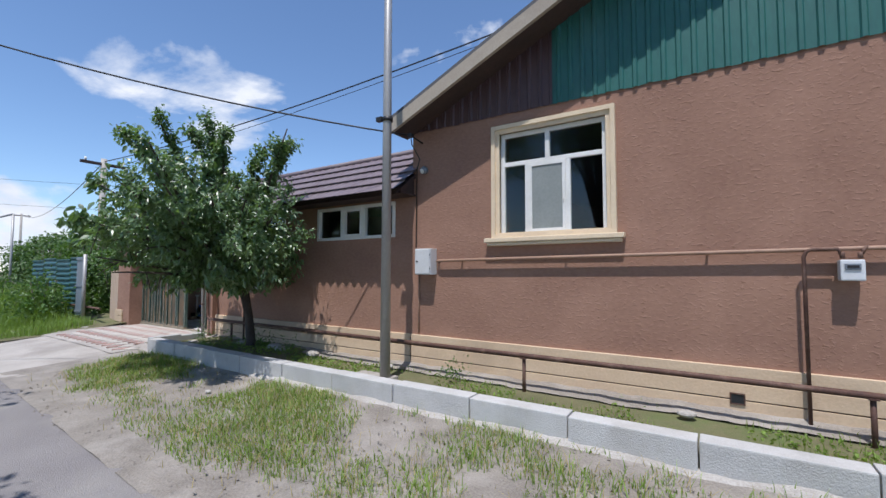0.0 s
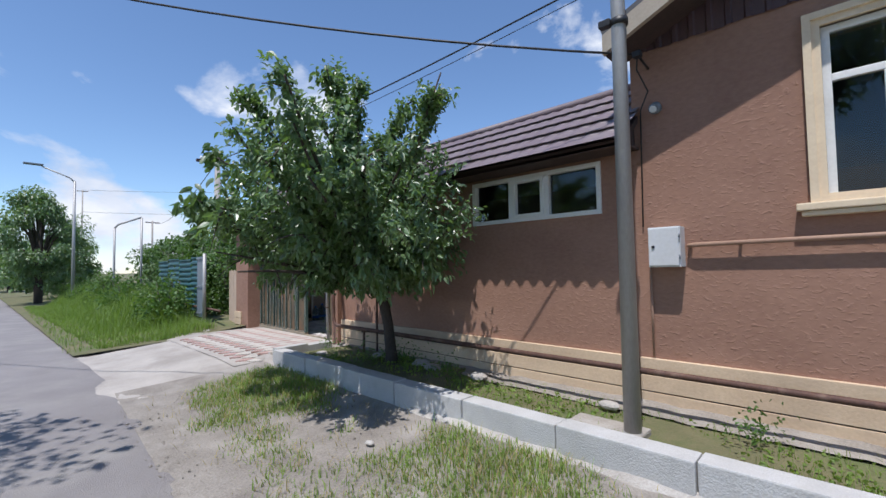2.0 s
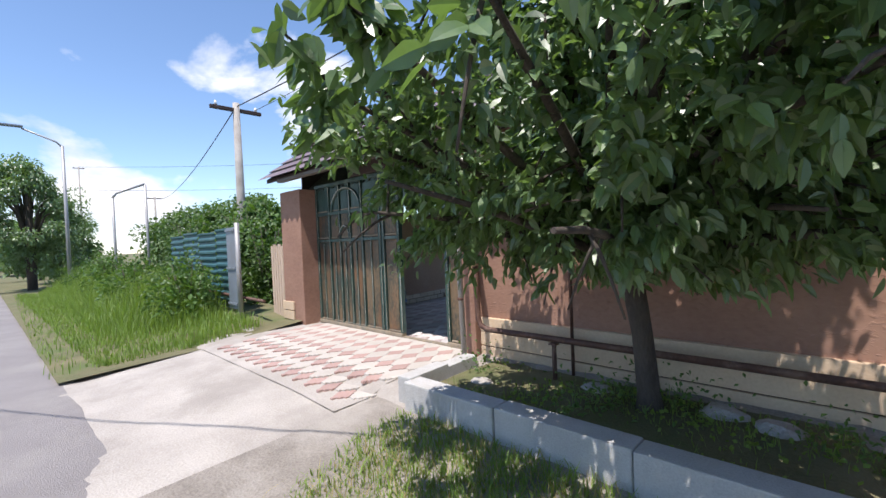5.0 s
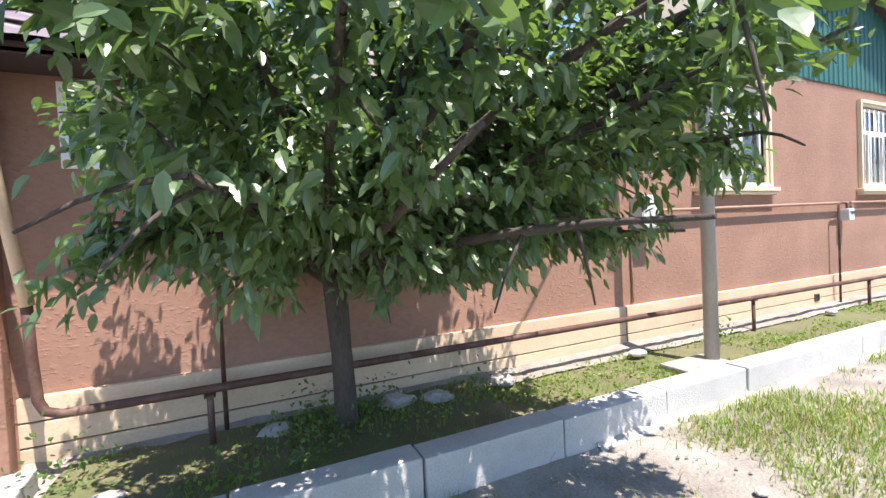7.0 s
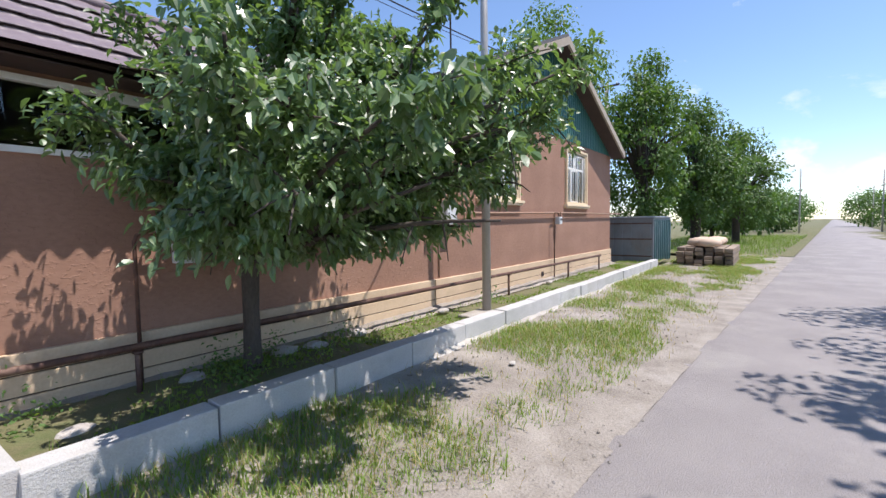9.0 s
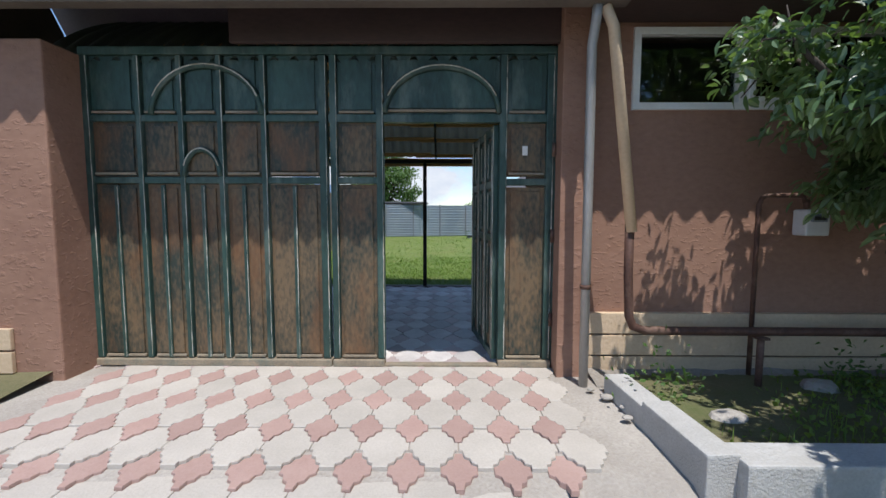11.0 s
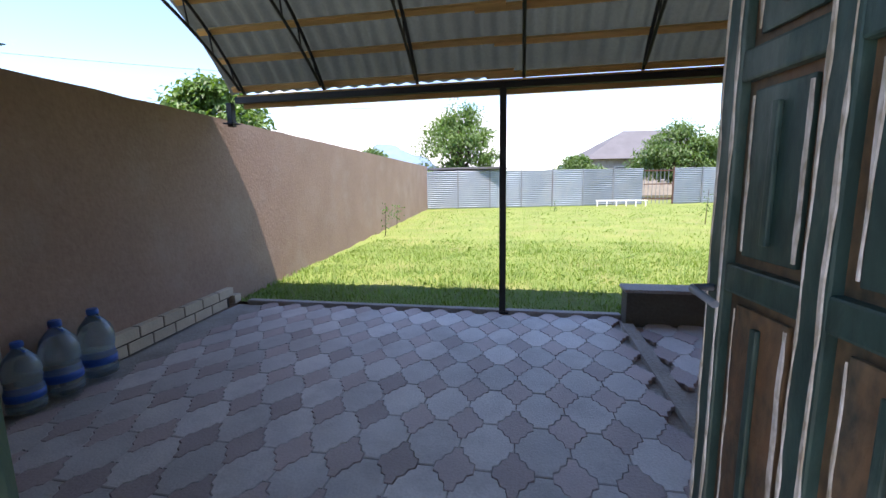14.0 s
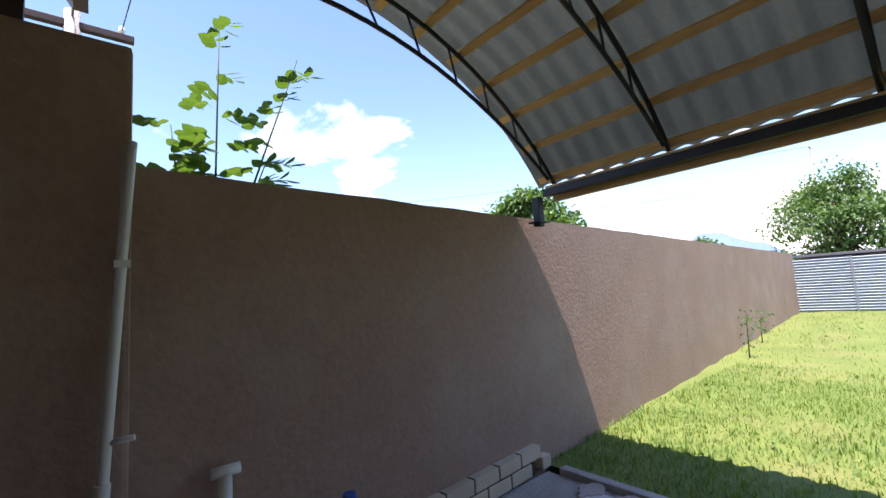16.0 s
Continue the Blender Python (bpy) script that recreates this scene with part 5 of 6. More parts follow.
for k in range(6):
    part("slat", box(-13.86 + k * 0.1, -0.20, 0.15, -13.78 + k * 0.1, -0.17, 1.62 + 0.03 * (k % 2), 0.004), BEIGE, sf)
for z in (0.45, 1.35):
    part("rail", box(-13.9, -0.168, z, -13.27, -0.13, z + 0.06), BEIGE, sf)
pb = thing("pillar_base", "cream banded base of the gate pillar", "plinth", (-12.9, -0.27, 0), kind="structure")
for lo in (0.10, 0.27, 0.44):
    part("band", box(-13.27, -0.285, lo, -12.86, -0.252, lo + 0.155, 0.006), PLINTH, pb)

# ---- along the road the other way ----
cont = thing("metal_container", "grey metal garage box beside the kerb end", "container", (8.6, 0.0, 0))
part("shell", box(7.4, -1.15, 0.05, 10.4, 0.75, 1.72, 0.02), GREYMETAL, cont)
for k in range(6):
    part("rib", box(7.37, -1.05 + k * 0.31, 0.12, 7.40, -0.93 + k * 0.31, 1.64), GREYMETAL, cont)
for z in (0.35, 0.95, 1.5):
    part("door_bar", box(7.355, -1.10, z, 7.37, 0.70, z + 0.04), RUST, cont, "rusty locking bar")
for k in range(9):
    part("rib", box(7.5 + k * 0.33, -1.18, 0.12, 7.66 + k * 0.33, -1.15, 1.64), GREENFENCE, cont)
part("lid", box(7.34, -1.20, 1.72, 10.45, 0.80, 1.77, 0.01), ZINC, cont, "pale sheet lid")
random.seed(5)
stack = thing("timber_stack", "stack of weathered planks and pale sacks beside the road", "timber stack", (9, -2.6, 0.05))
for r in range(5):
    for c in range(6):
        part("plank", box(7.6 + random.uniform(-.2, .2), -3.45 + c * 0.28, 0.05 + r * 0.13, 10.4 + random.uniform(-.4, .4), -3.22 + c * 0.28, 0.16 + r * 0.13, 0.01), WOODSTACK, stack)
for k in range(5):
    part("sack", lathe([(0.1, 0), (0.34, 0.05), (0.38, 0.15), (0.3, 0.26), (0.08, 0.3)], (7.9 + k * 0.52, -2.75 + 0.35 * (k % 2), 0.70), 10), BEIGE, stack, "pale lumpy sack")
blk = thing("concrete_block", "concrete block at the far roadside", "block", (26, -12.5, 0))
part("body", box(25.2, -13.0, 0, 27.0, -12.0, 0.9, 0.04), CEMENT, blk)
for x, y in ((36, -12.5), (60, -14), (90, -17), (52, -6.5)):
    pole("roadside_pole", (x, y, 0), 7.0, 0.09, 0.06, "thin grey roadside pole far down the road", CEMENT, "pole")


# ---- vegetation ----
rng = np.random.default_rng(11)


def unit(v):
    return v / np.maximum(np.linalg.norm(v, axis=-1, keepdims=True), 1e-9)


def leaf_mesh(name, base, direction, length, width, m, fold=0.25, droop=0.25, face=None, fine=False):
    """Many folded leaves in one mesh: six points and four faces each."""
    n = len(base)
    d = unit(np.asarray(direction, float))
    ref = rng.normal(size=(n, 3))
    side = unit(np.cross(d, ref if face is None else face + 0.45 * ref))
    nor = np.cross(side, d)
    L_, W_ = np.asarray(length)[:, None], np.asarray(width)[:, None]
    v = np.empty((n, 6, 3))
    v[:, 0] = base
    v[:, 1] = base + d * L_ * 0.42 + side * W_ + nor * L_ * fold * 0.5
    v[:, 2] = base + d * L_ * 0.48
    v[:, 3] = base + d * L_ * 0.42 - side * W_ + nor * L_ * fold * 0.5
    v[:, 4] = base + d * L_ - np.array([0, 0, 1.0]) * L_ * droop
    v[:, 5] = base + d * L_ * 0.8 + side * W_ * 0.62 + nor * L_ * fold * 0.25 - np.array([0, 0, 1.0]) * L_ * droop * 0.6
    if fine:
        down = np.array([0, 0, 1.0]) * L_ * droop
        v = np.empty((n, 10, 3))
        for i, t in enumerate((0.0, 0.36, 0.70, 1.0)):
            v[:, i] = base + d * L_ * t - down * t * t
        for i, (t, w) in enumerate(((0.16, 0.66), (0.46, 1.0), (0.78, 0.62))):
            for sg, o in ((1, 4), (-1, 7)):
                v[:, o + i] = base + d * L_ * t - down * t * t + side * W_ * w * sg + nor * W_ * w * fold * 1.6
        idx = np.arange(n)[:, None] * 10
        tris = ((0, 4, 1), (4, 5, 1), (5, 2, 1), (5, 6, 2), (6, 3, 2), (0, 1, 7), (7, 1, 8), (8, 1, 2), (8, 2, 9), (9, 2, 3))
        return from_faces(name, v.reshape(-1, 3).tolist(), np.concatenate([idx + np.array([t]) for t in tris]).tolist(), m)
    idx = np.arange(n)[:, None] * 6
    faces = np.concatenate([idx + np.array([[0, 1, 2]]), idx + np.array([[1, 5, 2]]), idx + np.array([[5, 4, 2]]), idx + np.array([[0, 2, 3]]), idx + np.array([[2, 4, 3]])])
    return from_faces(name, v.reshape(-1, 3).tolist(), faces.tolist(), m)


def spray_points(path, n, spread):
    path = np.asarray(path)
    t = rng.uniform(0, len(path) - 1.001, n)
    i = t.astype(int)
    p = path[i] + (path[i + 1] - path[i]) * (t - i)[:, None]
    return p + rng.normal(size=(n, 3)) * spread


def curve_to(p0, p1, bend, n=6):
    p0, p1 = np.asarray(p0, float), np.asarray(p1, float)
    mid = (p0 + p1) / 2 + bend
    t = np.linspace(0, 1, n)[:, None]
    return (1 - t) ** 2 * p0 + 2 * t * (1 - t) * mid + t * t * p1


def cherry_tree():
    ob = thing("cherry_tree", "leafy cherry tree with glossy dark green leaves in the planting strip", "tree", (-6.70, -0.50, 0.2))
    fork = np.array([-6.76, -0.62, 1.30])
    part("trunk", tube_bm([(-6.70, -0.48, 0.12), (-6.70, -0.49, 0.35), (-6.72, -0.53, 0.8), tuple(fork), (-6.85, -0.8, 1.7)], [0.115, 0.085, 0.075, 0.085, 0.05], 12), BARK, ob, "dark rough trunk")
    ends = []
    cx, cy = -6.38, -1.65
    for k in range(12):
        a = 2 * math.pi * k / 12 + 0.2
        ends.append((cx + 1.42 * math.cos(a), cy + 1.30 * math.sin(a), 1.76 + 0.20 * math.sin(k * 2.7)))
    for k in range(11):
        a = 2 * math.pi * k / 11 + 0.5
        ends.append((cx + 1.45 * math.cos(a), cy + 1.30 * math.sin(a), 2.7 + 0.25 * math.sin(k * 1.9)))
    for k in range(5):
        a = 2 * math.pi * k / 5
        ends.append((cx + 0.85 * math.cos(a), cy + 0.1 + 0.7 * math.sin(a), 2.95 + 0.15 * math.sin(k * 2.3)))
    for k in range(4):
        ends.append((cx + 0.5 * math.cos(k * 1.6), cy + 0.5 * math.sin(k * 1.6), 2.75 + 0.1 * k))
    # upright shoots that stand clear of one another
    ends += [(-7.25, -2.55, 3.95), (-6.85, -2.15, 4.15), (-6.40, -1.60, 4.22), (-6.15, -1.45, 4.05), (-5.75, -0.95, 3.75), (-5.35, -0.75, 3.80), (-5.15, -0.95, 3.95), (-6.95, -1.15, 3.85), (-7.45, -1.75, 3.6), (-5.55, -2.25, 3.7)]
    # boughs towards the road, the wall and the gate
    ends += [(-6.2, -3.05, 2.25), (-6.7, -3.15, 2.4), (-7.1, -2.95, 2.25), (-5.85, -2.85, 2.15), (-5.4, -2.65, 2.3), (-7.6, -2.65, 2.2), (-7.85, -2.55, 2.45), (-7.75, -2.2, 2.7)]
    ends += [(-5.3, -3.0, 2.55), (-4.95, -2.8, 2.4), (-4.7, -2.4, 2.6), (-5.55, -3.1, 2.75), (-4.9, -2.95, 2.8), (-4.75, -3.1, 3.1), (-5.2, -2.6, 3.1)]
    ends += [(-6.2, -0.9, 1.75), (-7.1, -1.3, 1.75), (-6.5, -1.6, 1.85), (-5.9, -1.4, 1.8), (-6.6, -1.3, 1.6), (-6.1, -1.9, 1.6)]
    ends += [(-7.3, -0.45, 2.0), (-6.9, -0.42, 1.8), (-6.4, -0.42, 1.95), (-6.1, -0.5, 2.2), (-7.0, -0.5, 2.35), (-7.8, -0.65, 2.35), (-8.0, -0.75, 2.5), (-7.6, -0.9, 2.1)]
    ends += [(-4.85, -1.2, 2.0), (-4.8, -1.7, 2.15), (-4.95, -0.8, 2.2), (-4.85, -2.1, 2.05), (-5.3, -1.3, 1.65), (-5.8, -0.9, 1.65), (-5.6, -1.9, 1.65), (-5.2, -1.3, 2.8)]
    pts, dirs = [], []
    for e in ends:
        e = np.array(e)
        if e[1] > -0.15:
            e[1] = -0.2
        limb = curve_to(fork, e, np.array([0, -0.15, 0.22]) + rng.normal(size=3) * 0.1, 7)
        part("limb", tube_bm([tuple(p) for p in limb], [0.045 - 0.006 * k for k in range(7)], 6), BARK, ob)
        out = unit(e - np.array([cx, cy, 1.6]))
        tall = e[2] > 3.5
        low = e[2] < 2.0
        for j in range(22 if tall else 15):
            f = rng.uniform(0.45 if tall else 0.33, 1.0) * 5.999
            s = limb[int(f)] + (limb[int(f) + 1] - limb[int(f)]) * (f - int(f))
            reach = rng.uniform(0.10, 0.24) if tall else rng.uniform(0.18, 0.46)
            q = s + unit(rng.normal(size=3) + out * 0.7 + np.array([0, 0, 0.9 if tall else (-0.35 if low else 0.1)])) * reach
            tw = curve_to(s, q, np.array([0, 0, 0.05]), 4)
            if j % 3 == 0:
                part("twig", tube_bm([tuple(p) for p in tw], [0.010, 0.008, 0.006, 0.004], 5), BARK, ob)
            n = 48
            pts.append(spray_points(tw, n, 0.045))
            dirs.append(unit(rng.normal(size=(n, 3)) * 0.8 + out * 0.5 + np.array([0, 0, -0.95 if low else -0.5])))
    pts, dirs = np.concatenate(pts), np.concatenate(dirs)
    roof_z = 2.76 + (pts[:, 1] + 0.50) * 0.75
    ok = (pts[:, 1] < -0.06) & ~((pts[:, 1] > -0.70) & (pts[:, 2] > 2.55) & (pts[:, 2] < roof_z + 0.25)) & (pts[:, 2] > 1.27) & ~((pts[:, 1] < -2.1) & (pts[:, 2] < 1.75)) & ~((pts[:, 1] < -2.6) & (pts[:, 2] < 2.0)) & (pts[:, 1] > -3.45)
    pts, dirs = pts[ok], dirs[ok]
    n = len(pts)
    ln = rng.uniform(0.045, 0.092, n)
    near = np.argsort(pts[:, 1] + 0.35 * np.abs(pts[:, 0] + 7.0))[:240]
    rest = np.setdiff1d(np.arange(n), near)
    crown = attach(new("crown", leaf_mesh("crown", pts[rest], dirs[rest], ln[rest], ln[rest] * 0.27, LEAF, fine=True, face=unit(pts[rest] - np.array([cx, cy + 0.3, 2.0])) * 0.7 + np.array([0, 0, 0.6]))), ob)
    tagged(crown, "dense crown of glossy drooping leaves", kind="stuff")
    shapes = [leaf_mesh("leaf", np.zeros((1, 3)), np.array([[0, 0.75, -0.66]]), np.array([0.105]), np.array([0.030]), LEAF, f, d, fine=True) for f, d in ((0.2, 0.1), (0.35, 0.25), (0.1, 0.3))]
    for k, i in enumerate(near):
        a = math.degrees(math.atan2(dirs[i][1], dirs[i][0])) - 90
        piece("leaf", shapes[k % 3], pose(*pts[i], rng.uniform(-35, 25), rng.uniform(-40, 40), a), crown)
    return ob


cherry_tree()


def tree(name, at, h, rx, ry, m, label, n=5200, leaf=0.22, low=0.25, clumps=60):
    x, y, z = at
    ob = thing(name, label, "tree", at)
    part("trunk", tube_bm([(x, y, z - 0.1), (x + 0.05, y, z + h * 0.3), (x, y + 0.05, z + h * 0.75)], [0.05 * h * 0.55, 0.028 * h, 0.01 * h], 8), BARK, ob)
    pts, dirs = [], []
    per = n // clumps
    for k in range(clumps):
        u = unit(rng.normal(size=3))
        r = rng.uniform(0.35, 1.0) ** 0.6
        zc = z + h * (low + (1 - low) * 0.5) + u[2] * r * h * (1 - low) * 0.42
        taper = 1.0 - 0.45 * max(0, (zc - z) / h - 0.5) * 2
        c = np.array([x + u[0] * r * rx * taper, y + u[1] * r * ry * taper, zc])
        if k % 3 == 0:
            part("limb", tube_bm([(x, y, z + h * 0.3), tuple((c + np.array([x, y, z + h * 0.45])) / 2), tuple(c)], [0.02 * h * 0.6, 0.012 * h * 0.6, 0.01], 5), BARK, ob)
        cr = rng.uniform(0.16, 0.34) * (rx + ry) / 2
        q = c + unit(rng.normal(size=(per, 3))) * (rng.uniform(0, 1, (per, 1)) ** 0.45) * cr * np.array([1.1, 1.1, 0.85])
        pts.append(q)
        dirs.append(unit(rng.normal(size=(per, 3)) + unit(q - c) * 0.9 + np.array([0, 0, -0.3])))
    pts, dirs = np.concatenate(pts), np.concatenate(dirs)
    ln = rng.uniform(0.6, 1.25, len(pts)) * leaf
    cr = attach(new("crown", leaf_mesh("crown", pts, dirs, ln, ln * 0.32, m, face=unit(pts - np.array([x, y, z + h * 0.4])) * 0.6 + np.array([0, 0, 0.6]))), ob)
    tagged(cr, "uneven leafy crown with gaps", kind="stuff")
    return ob


ROADTREES = "trees along the road"
for at, h, rx, ry in (((-6.9, -9.2, 0), 8.6, 2.8, 4.1), ((-2.6, -9.7, 0), 8.8, 2.8, 3.8), ((1.6, -10.6, 0), 8.8, 2.9, 3.6)):
    tree("shade_tree", at, h, rx, ry, LEAF, "leafy roadside tree throwing shade on the asphalt", 9000, 0.15, 0.62, 46)
for at, h, rx, ry, m in (((11.2, 4.6, 0), 13.0, 3.8, 3.4, LEAF2), ((14.9, 0.9, 0), 10.8, 2.5, 2.4, LEAF2), ((19.8, -0.8, 0), 9.6, 2.6, 2.4, LEAF3), ((25.5, -2.4, 0), 8.2, 3.0, 2.4, LEAF3),
                         ((31, -0.5, 0), 5.6, 3.2, 2.6, LEAF3), ((42, -2, 0), 5.5, 4, 3, LEAF3), ((58, -4.5, 0), 5.5, 4.5, 3, LEAF3), ((80, -6, 0), 6, 6, 4, LEAF3),
                         ((48, -17, 0), 5.5, 4.5, 3.5, LEAF3), ((62, -18, 0), 6.5, 5, 4, LEAF3), ((78, -19, 0), 6.5, 6, 4, LEAF3), ((36, -19, 0), 4.5, 4, 3.5, LEAF3), ((98, -18, 0), 7, 7, 4, LEAF3)):
    tree("roadside_tree", at, h, rx, ry, m, "broad green roadside tree beyond the house", 12500 if at[0] < 30 else 3000, 0.19 if at[0] < 30 else 0.40, 0.02, 100 if at[0] < 30 else 60)["group"] = ROADTREES
for at, h, rx, ry, m in (((-33.5, -2.9, 0), 6.8, 2.3, 2.2, LEAF), ((-38, -1.5, 0), 4.6, 2.6, 2.2, LEAF), ((-46, -2.0, 0), 4.4, 3, 2.6, LEAF3), ((-62, -3.5, 0), 5.5, 4, 3, LEAF3), ((-85, -5, 0), 6, 5, 4, LEAF3), ((-120, -7, 0), 7, 7, 5, LEAF3), ((-70, -14, 0), 5, 5, 4, LEAF3), ((-105, -17, 0), 7, 7, 5, LEAF3), ((-150, -10, 0), 8, 9, 6, LEAF3),
                         ((-17.8, 1.6, 0), 3.2, 2.0, 1.5, LEAF2), ((-21.5, 2.6, 0), 4.2, 2.2, 1.8, LEAF3), ((-26, 2.0, 0), 3.9, 2.4, 2.0, LEAF3)):
    tree("garden_tree", at, h, rx, ry, m, "green tree among the bushes along the road", 12000 if at[0] > -40 else 2400, 0.16 if at[0] > -40 else 0.40, 0.04)
for at, h, rx, ry, m in (((-14.6, 30.5, 0), 7.2, 3.0, 2.6, LEAF2), ((-19.8, 12.5, 0), 5.1, 2.0, 1.8, LEAF2), ((0.5, 33, 0), 5.6, 3.0, 2.2, LEAF3), ((5, 34, 0), 5.6, 3.6, 2.4, LEAF3), ((10, 35, 0), 5.8, 3.8, 2.4, LEAF2),
                         ((17, 36, 0), 5.2, 3.2, 2.4, LEAF3), ((-6.5, 31, 0), 3.2, 1.8, 1.6, LEAF3), ((-18, 22.5, 0), 3.4, 1.2, 1.2, LEAF3), ((-26, 40, 0), 4, 2.4, 2.2, LEAF3)):
    tree("orchard_tree", at, h, rx, ry, m, "green orchard tree beyond the yard fence", 12000, 0.2, 0.03, 90)


def shrub(name, c, r, n, leaf, m, label):
    ob = thing(name, label, "bush", (c[0], c[1], 0.1))
    for k in range(7):
        a = 2 * math.pi * k / 7
        part("stem", tube_bm([(c[0], c[1], 0.05), (c[0] + r[0] * 0.4 * math.cos(a), c[1] + r[1] * 0.4 * math.sin(a), r[2] * 0.9)], [0.015, 0.006], 5), BARK, ob)
    u = unit(rng.normal(size=(n, 3)))
    u[:, 2] = np.abs(u[:, 2])
    rad = rng.uniform(0.3, 1.0, (n, 1)) ** 0.4
    lump = 0.75 + 0.35 * np.sin(u[:, :1] * 7 + c[0]) * np.cos(u[:, 1:2] * 6 + c[1])
    p = np.array(c) + u * rad * np.array(r) * lump
    ln = rng.uniform(0.6, 1.3, n) * leaf
    fo = attach(new("foliage", leaf_mesh("foliage", p, u * 0.8 + rng.normal(size=(n, 3)) * 0.6, ln, ln * 0.32, m)), ob)
    tagged(fo, kind="stuff")
    return ob


for i in range(15):
    x = -15.6 - i * 1.15
    shrub("roadside_bush", (x, -1.25 + 0.35 * math.sin(i * 1.7), 0.25), (1.0, 0.8, 1.25 + 0.35 * math.sin(i * 2.3)), 1500, 0.11, LEAF3 if i % 3 else LEAF2, "dense green roadside bush of weeds and brambles")
for i in range(5):
    shrub("fence_bush", (-15.8 - i * 1.6, 0.6, 0.3), (1.2, 0.9, 2.3 + 0.5 * math.sin(i * 2)), 1500, 0.13, LEAF3, "tall green bush behind the ribbed fence")


def blades(name, pts, h, w, m, lean=0.5):
    n = len(pts)
    a = rng.uniform(0, 2 * math.pi, n)
    out = np.stack([np.cos(a), np.sin(a), np.zeros(n)], 1)
    side = np.stack([-np.sin(a), np.cos(a), np.zeros(n)], 1) * np.asarray(w)[:, None]
    hh = np.asarray(h)[:, None]
    ln = rng.uniform(0.1, lean, (n, 1)) * hh
    v = np.empty((n, 5, 3))
    v[:, 0] = pts - side
    v[:, 1] = pts + side
    v[:, 2] = pts + side * 0.7 + out * ln * 0.35 + np.array([0, 0, 0.6]) * hh
    v[:, 3] = pts - side * 0.7 + out * ln * 0.35 + np.array([0, 0, 0.6]) * hh
    v[:, 4] = pts + out * ln + np.array([0, 0, 1.0]) * hh
    idx = np.arange(n)[:, None] * 5
    quads = (idx + np.array([[0, 1, 2, 3]])).tolist()
    tris = (idx + np.array([[3, 2, 4]])).tolist()
    return from_faces(name, v.reshape(-1, 3).tolist(), quads + tris, m)


def scatter(x0, x1, y0, y1, n, zf, keep):
    xs, ys = rng.uniform(x0, x1, n), rng.uniform(y0, y1, n)
    out = []
    for x, y in zip(xs, ys):
        if keep(x, y) > rng.uniform(0, 1):
            out.append((x, y, zf(x, y) - 0.01))
    return np.array(out)


def verge_keep(x, y):
    if y < road_edge(x) + 0.25:
        return 0.0
    k = noise.noise(Vector((x * 0.55 + 3.1, y * 0.8, 0.5))) + 0.45 * noise.noise(Vector((x * 2.2, y * 2.2, 4)))
    bare = max(0.0, 1.0 - abs(y - road_edge(x) - 0.3) / 0.5)
    if x < -7.6:
        k -= 0.4 * (-7.6 - x) + 0.1
    return max(0.0, min(1.0, 0.66 + 1.7 * k - bare))


p = scatter(-8.4, 14, -4.6, -1.5, 175000, ground_z, verge_keep)
n = len(p)
tagged(new("grass", blades("grass", p, rng.uniform(0.025, 0.085, n) * rng.choice([0.7, 1.0, 1.5], n), rng.uniform(0.0025, 0.006, n), GRASS, 1.2)), "patchy green verge grass beside the kerb", "grass", kind="stuff")
p = scatter(-8.2, 14, -4.6, -1.5, 52000, ground_z, lambda x, y: (verge_keep(x, y) * 0.9 + 0.06) if y > road_edge(x) + 0.08 else 0.0)
n = len(p)
tagged(new("dry_grass", blades("dry_grass", p, rng.uniform(0.03, 0.12, n), rng.uniform(0.002, 0.004, n), DRYGRASS, 1.6)), "straw-coloured dry grass on the verge", "grass", kind="stuff")


def strip_z(x, y):
    return 0.17 + (0.06 if x < -5.5 else 0.0)


def strip_keep(x, y):
    return max(0.0, min(1.0, 0.40 + 1.6 * noise.noise(Vector((x * 0.9, y * 1.4, 7))) + (0.35 if -4.9 < x < -3.6 else 0)))


p = scatter(-8.3, 8.5, -1.25, -0.12, 9000, strip_z, strip_keep)
n = len(p)
tagged(new("weeds", leaf_mesh("weeds", p + np.array([0, 0, 0.02]), rng.normal(size=(n, 3)) + np.array([0, 0, 0.9]), rng.uniform(0.025, 0.06, n), rng.uniform(0.010, 0.02, n), GRASS, 0.2, 0.2)), "low bright green weeds in the planting strip", "weeds", kind="stuff")
p = scatter(-8.3, 8.5, -1.25, -0.12, 7000, strip_z, strip_keep)
n = len(p)
tagged(new("strip_grass", blades("strip_grass", p, rng.uniform(0.04, 0.12, n), rng.uniform(0.002, 0.004, n), GRASS, 0.9)), "thin grass in the planting strip", "grass", kind="stuff")
for wx, wy in ((-6.95, -0.75), (-6.45, -0.35), (-2.3, -0.45), (-8.35, -0.5), (-6.9, -0.3), (-7.1, -1.05), (-5.6, -0.5)):
    q = np.array([wx, wy, 0.22]) + rng.normal(size=(110, 3)) * np.array([0.13, 0.1, 0.02])
    q[:, 2] = 0.22 + np.abs(rng.normal(size=110)) * 0.13
    tagged(new("weed_clump", leaf_mesh("weed_clump", q, rng.normal(size=(110, 3)) + np.array([0, 0, 0.6]), rng.uniform(0.03, 0.06, 110), rng.uniform(0.009, 0.016, 110), LEAF2)), "leafy green weed clump by the wall", "weeds", kind="stuff")

# stones and litter on the bare verge
random.seed(3)
pebs = bmesh.new()
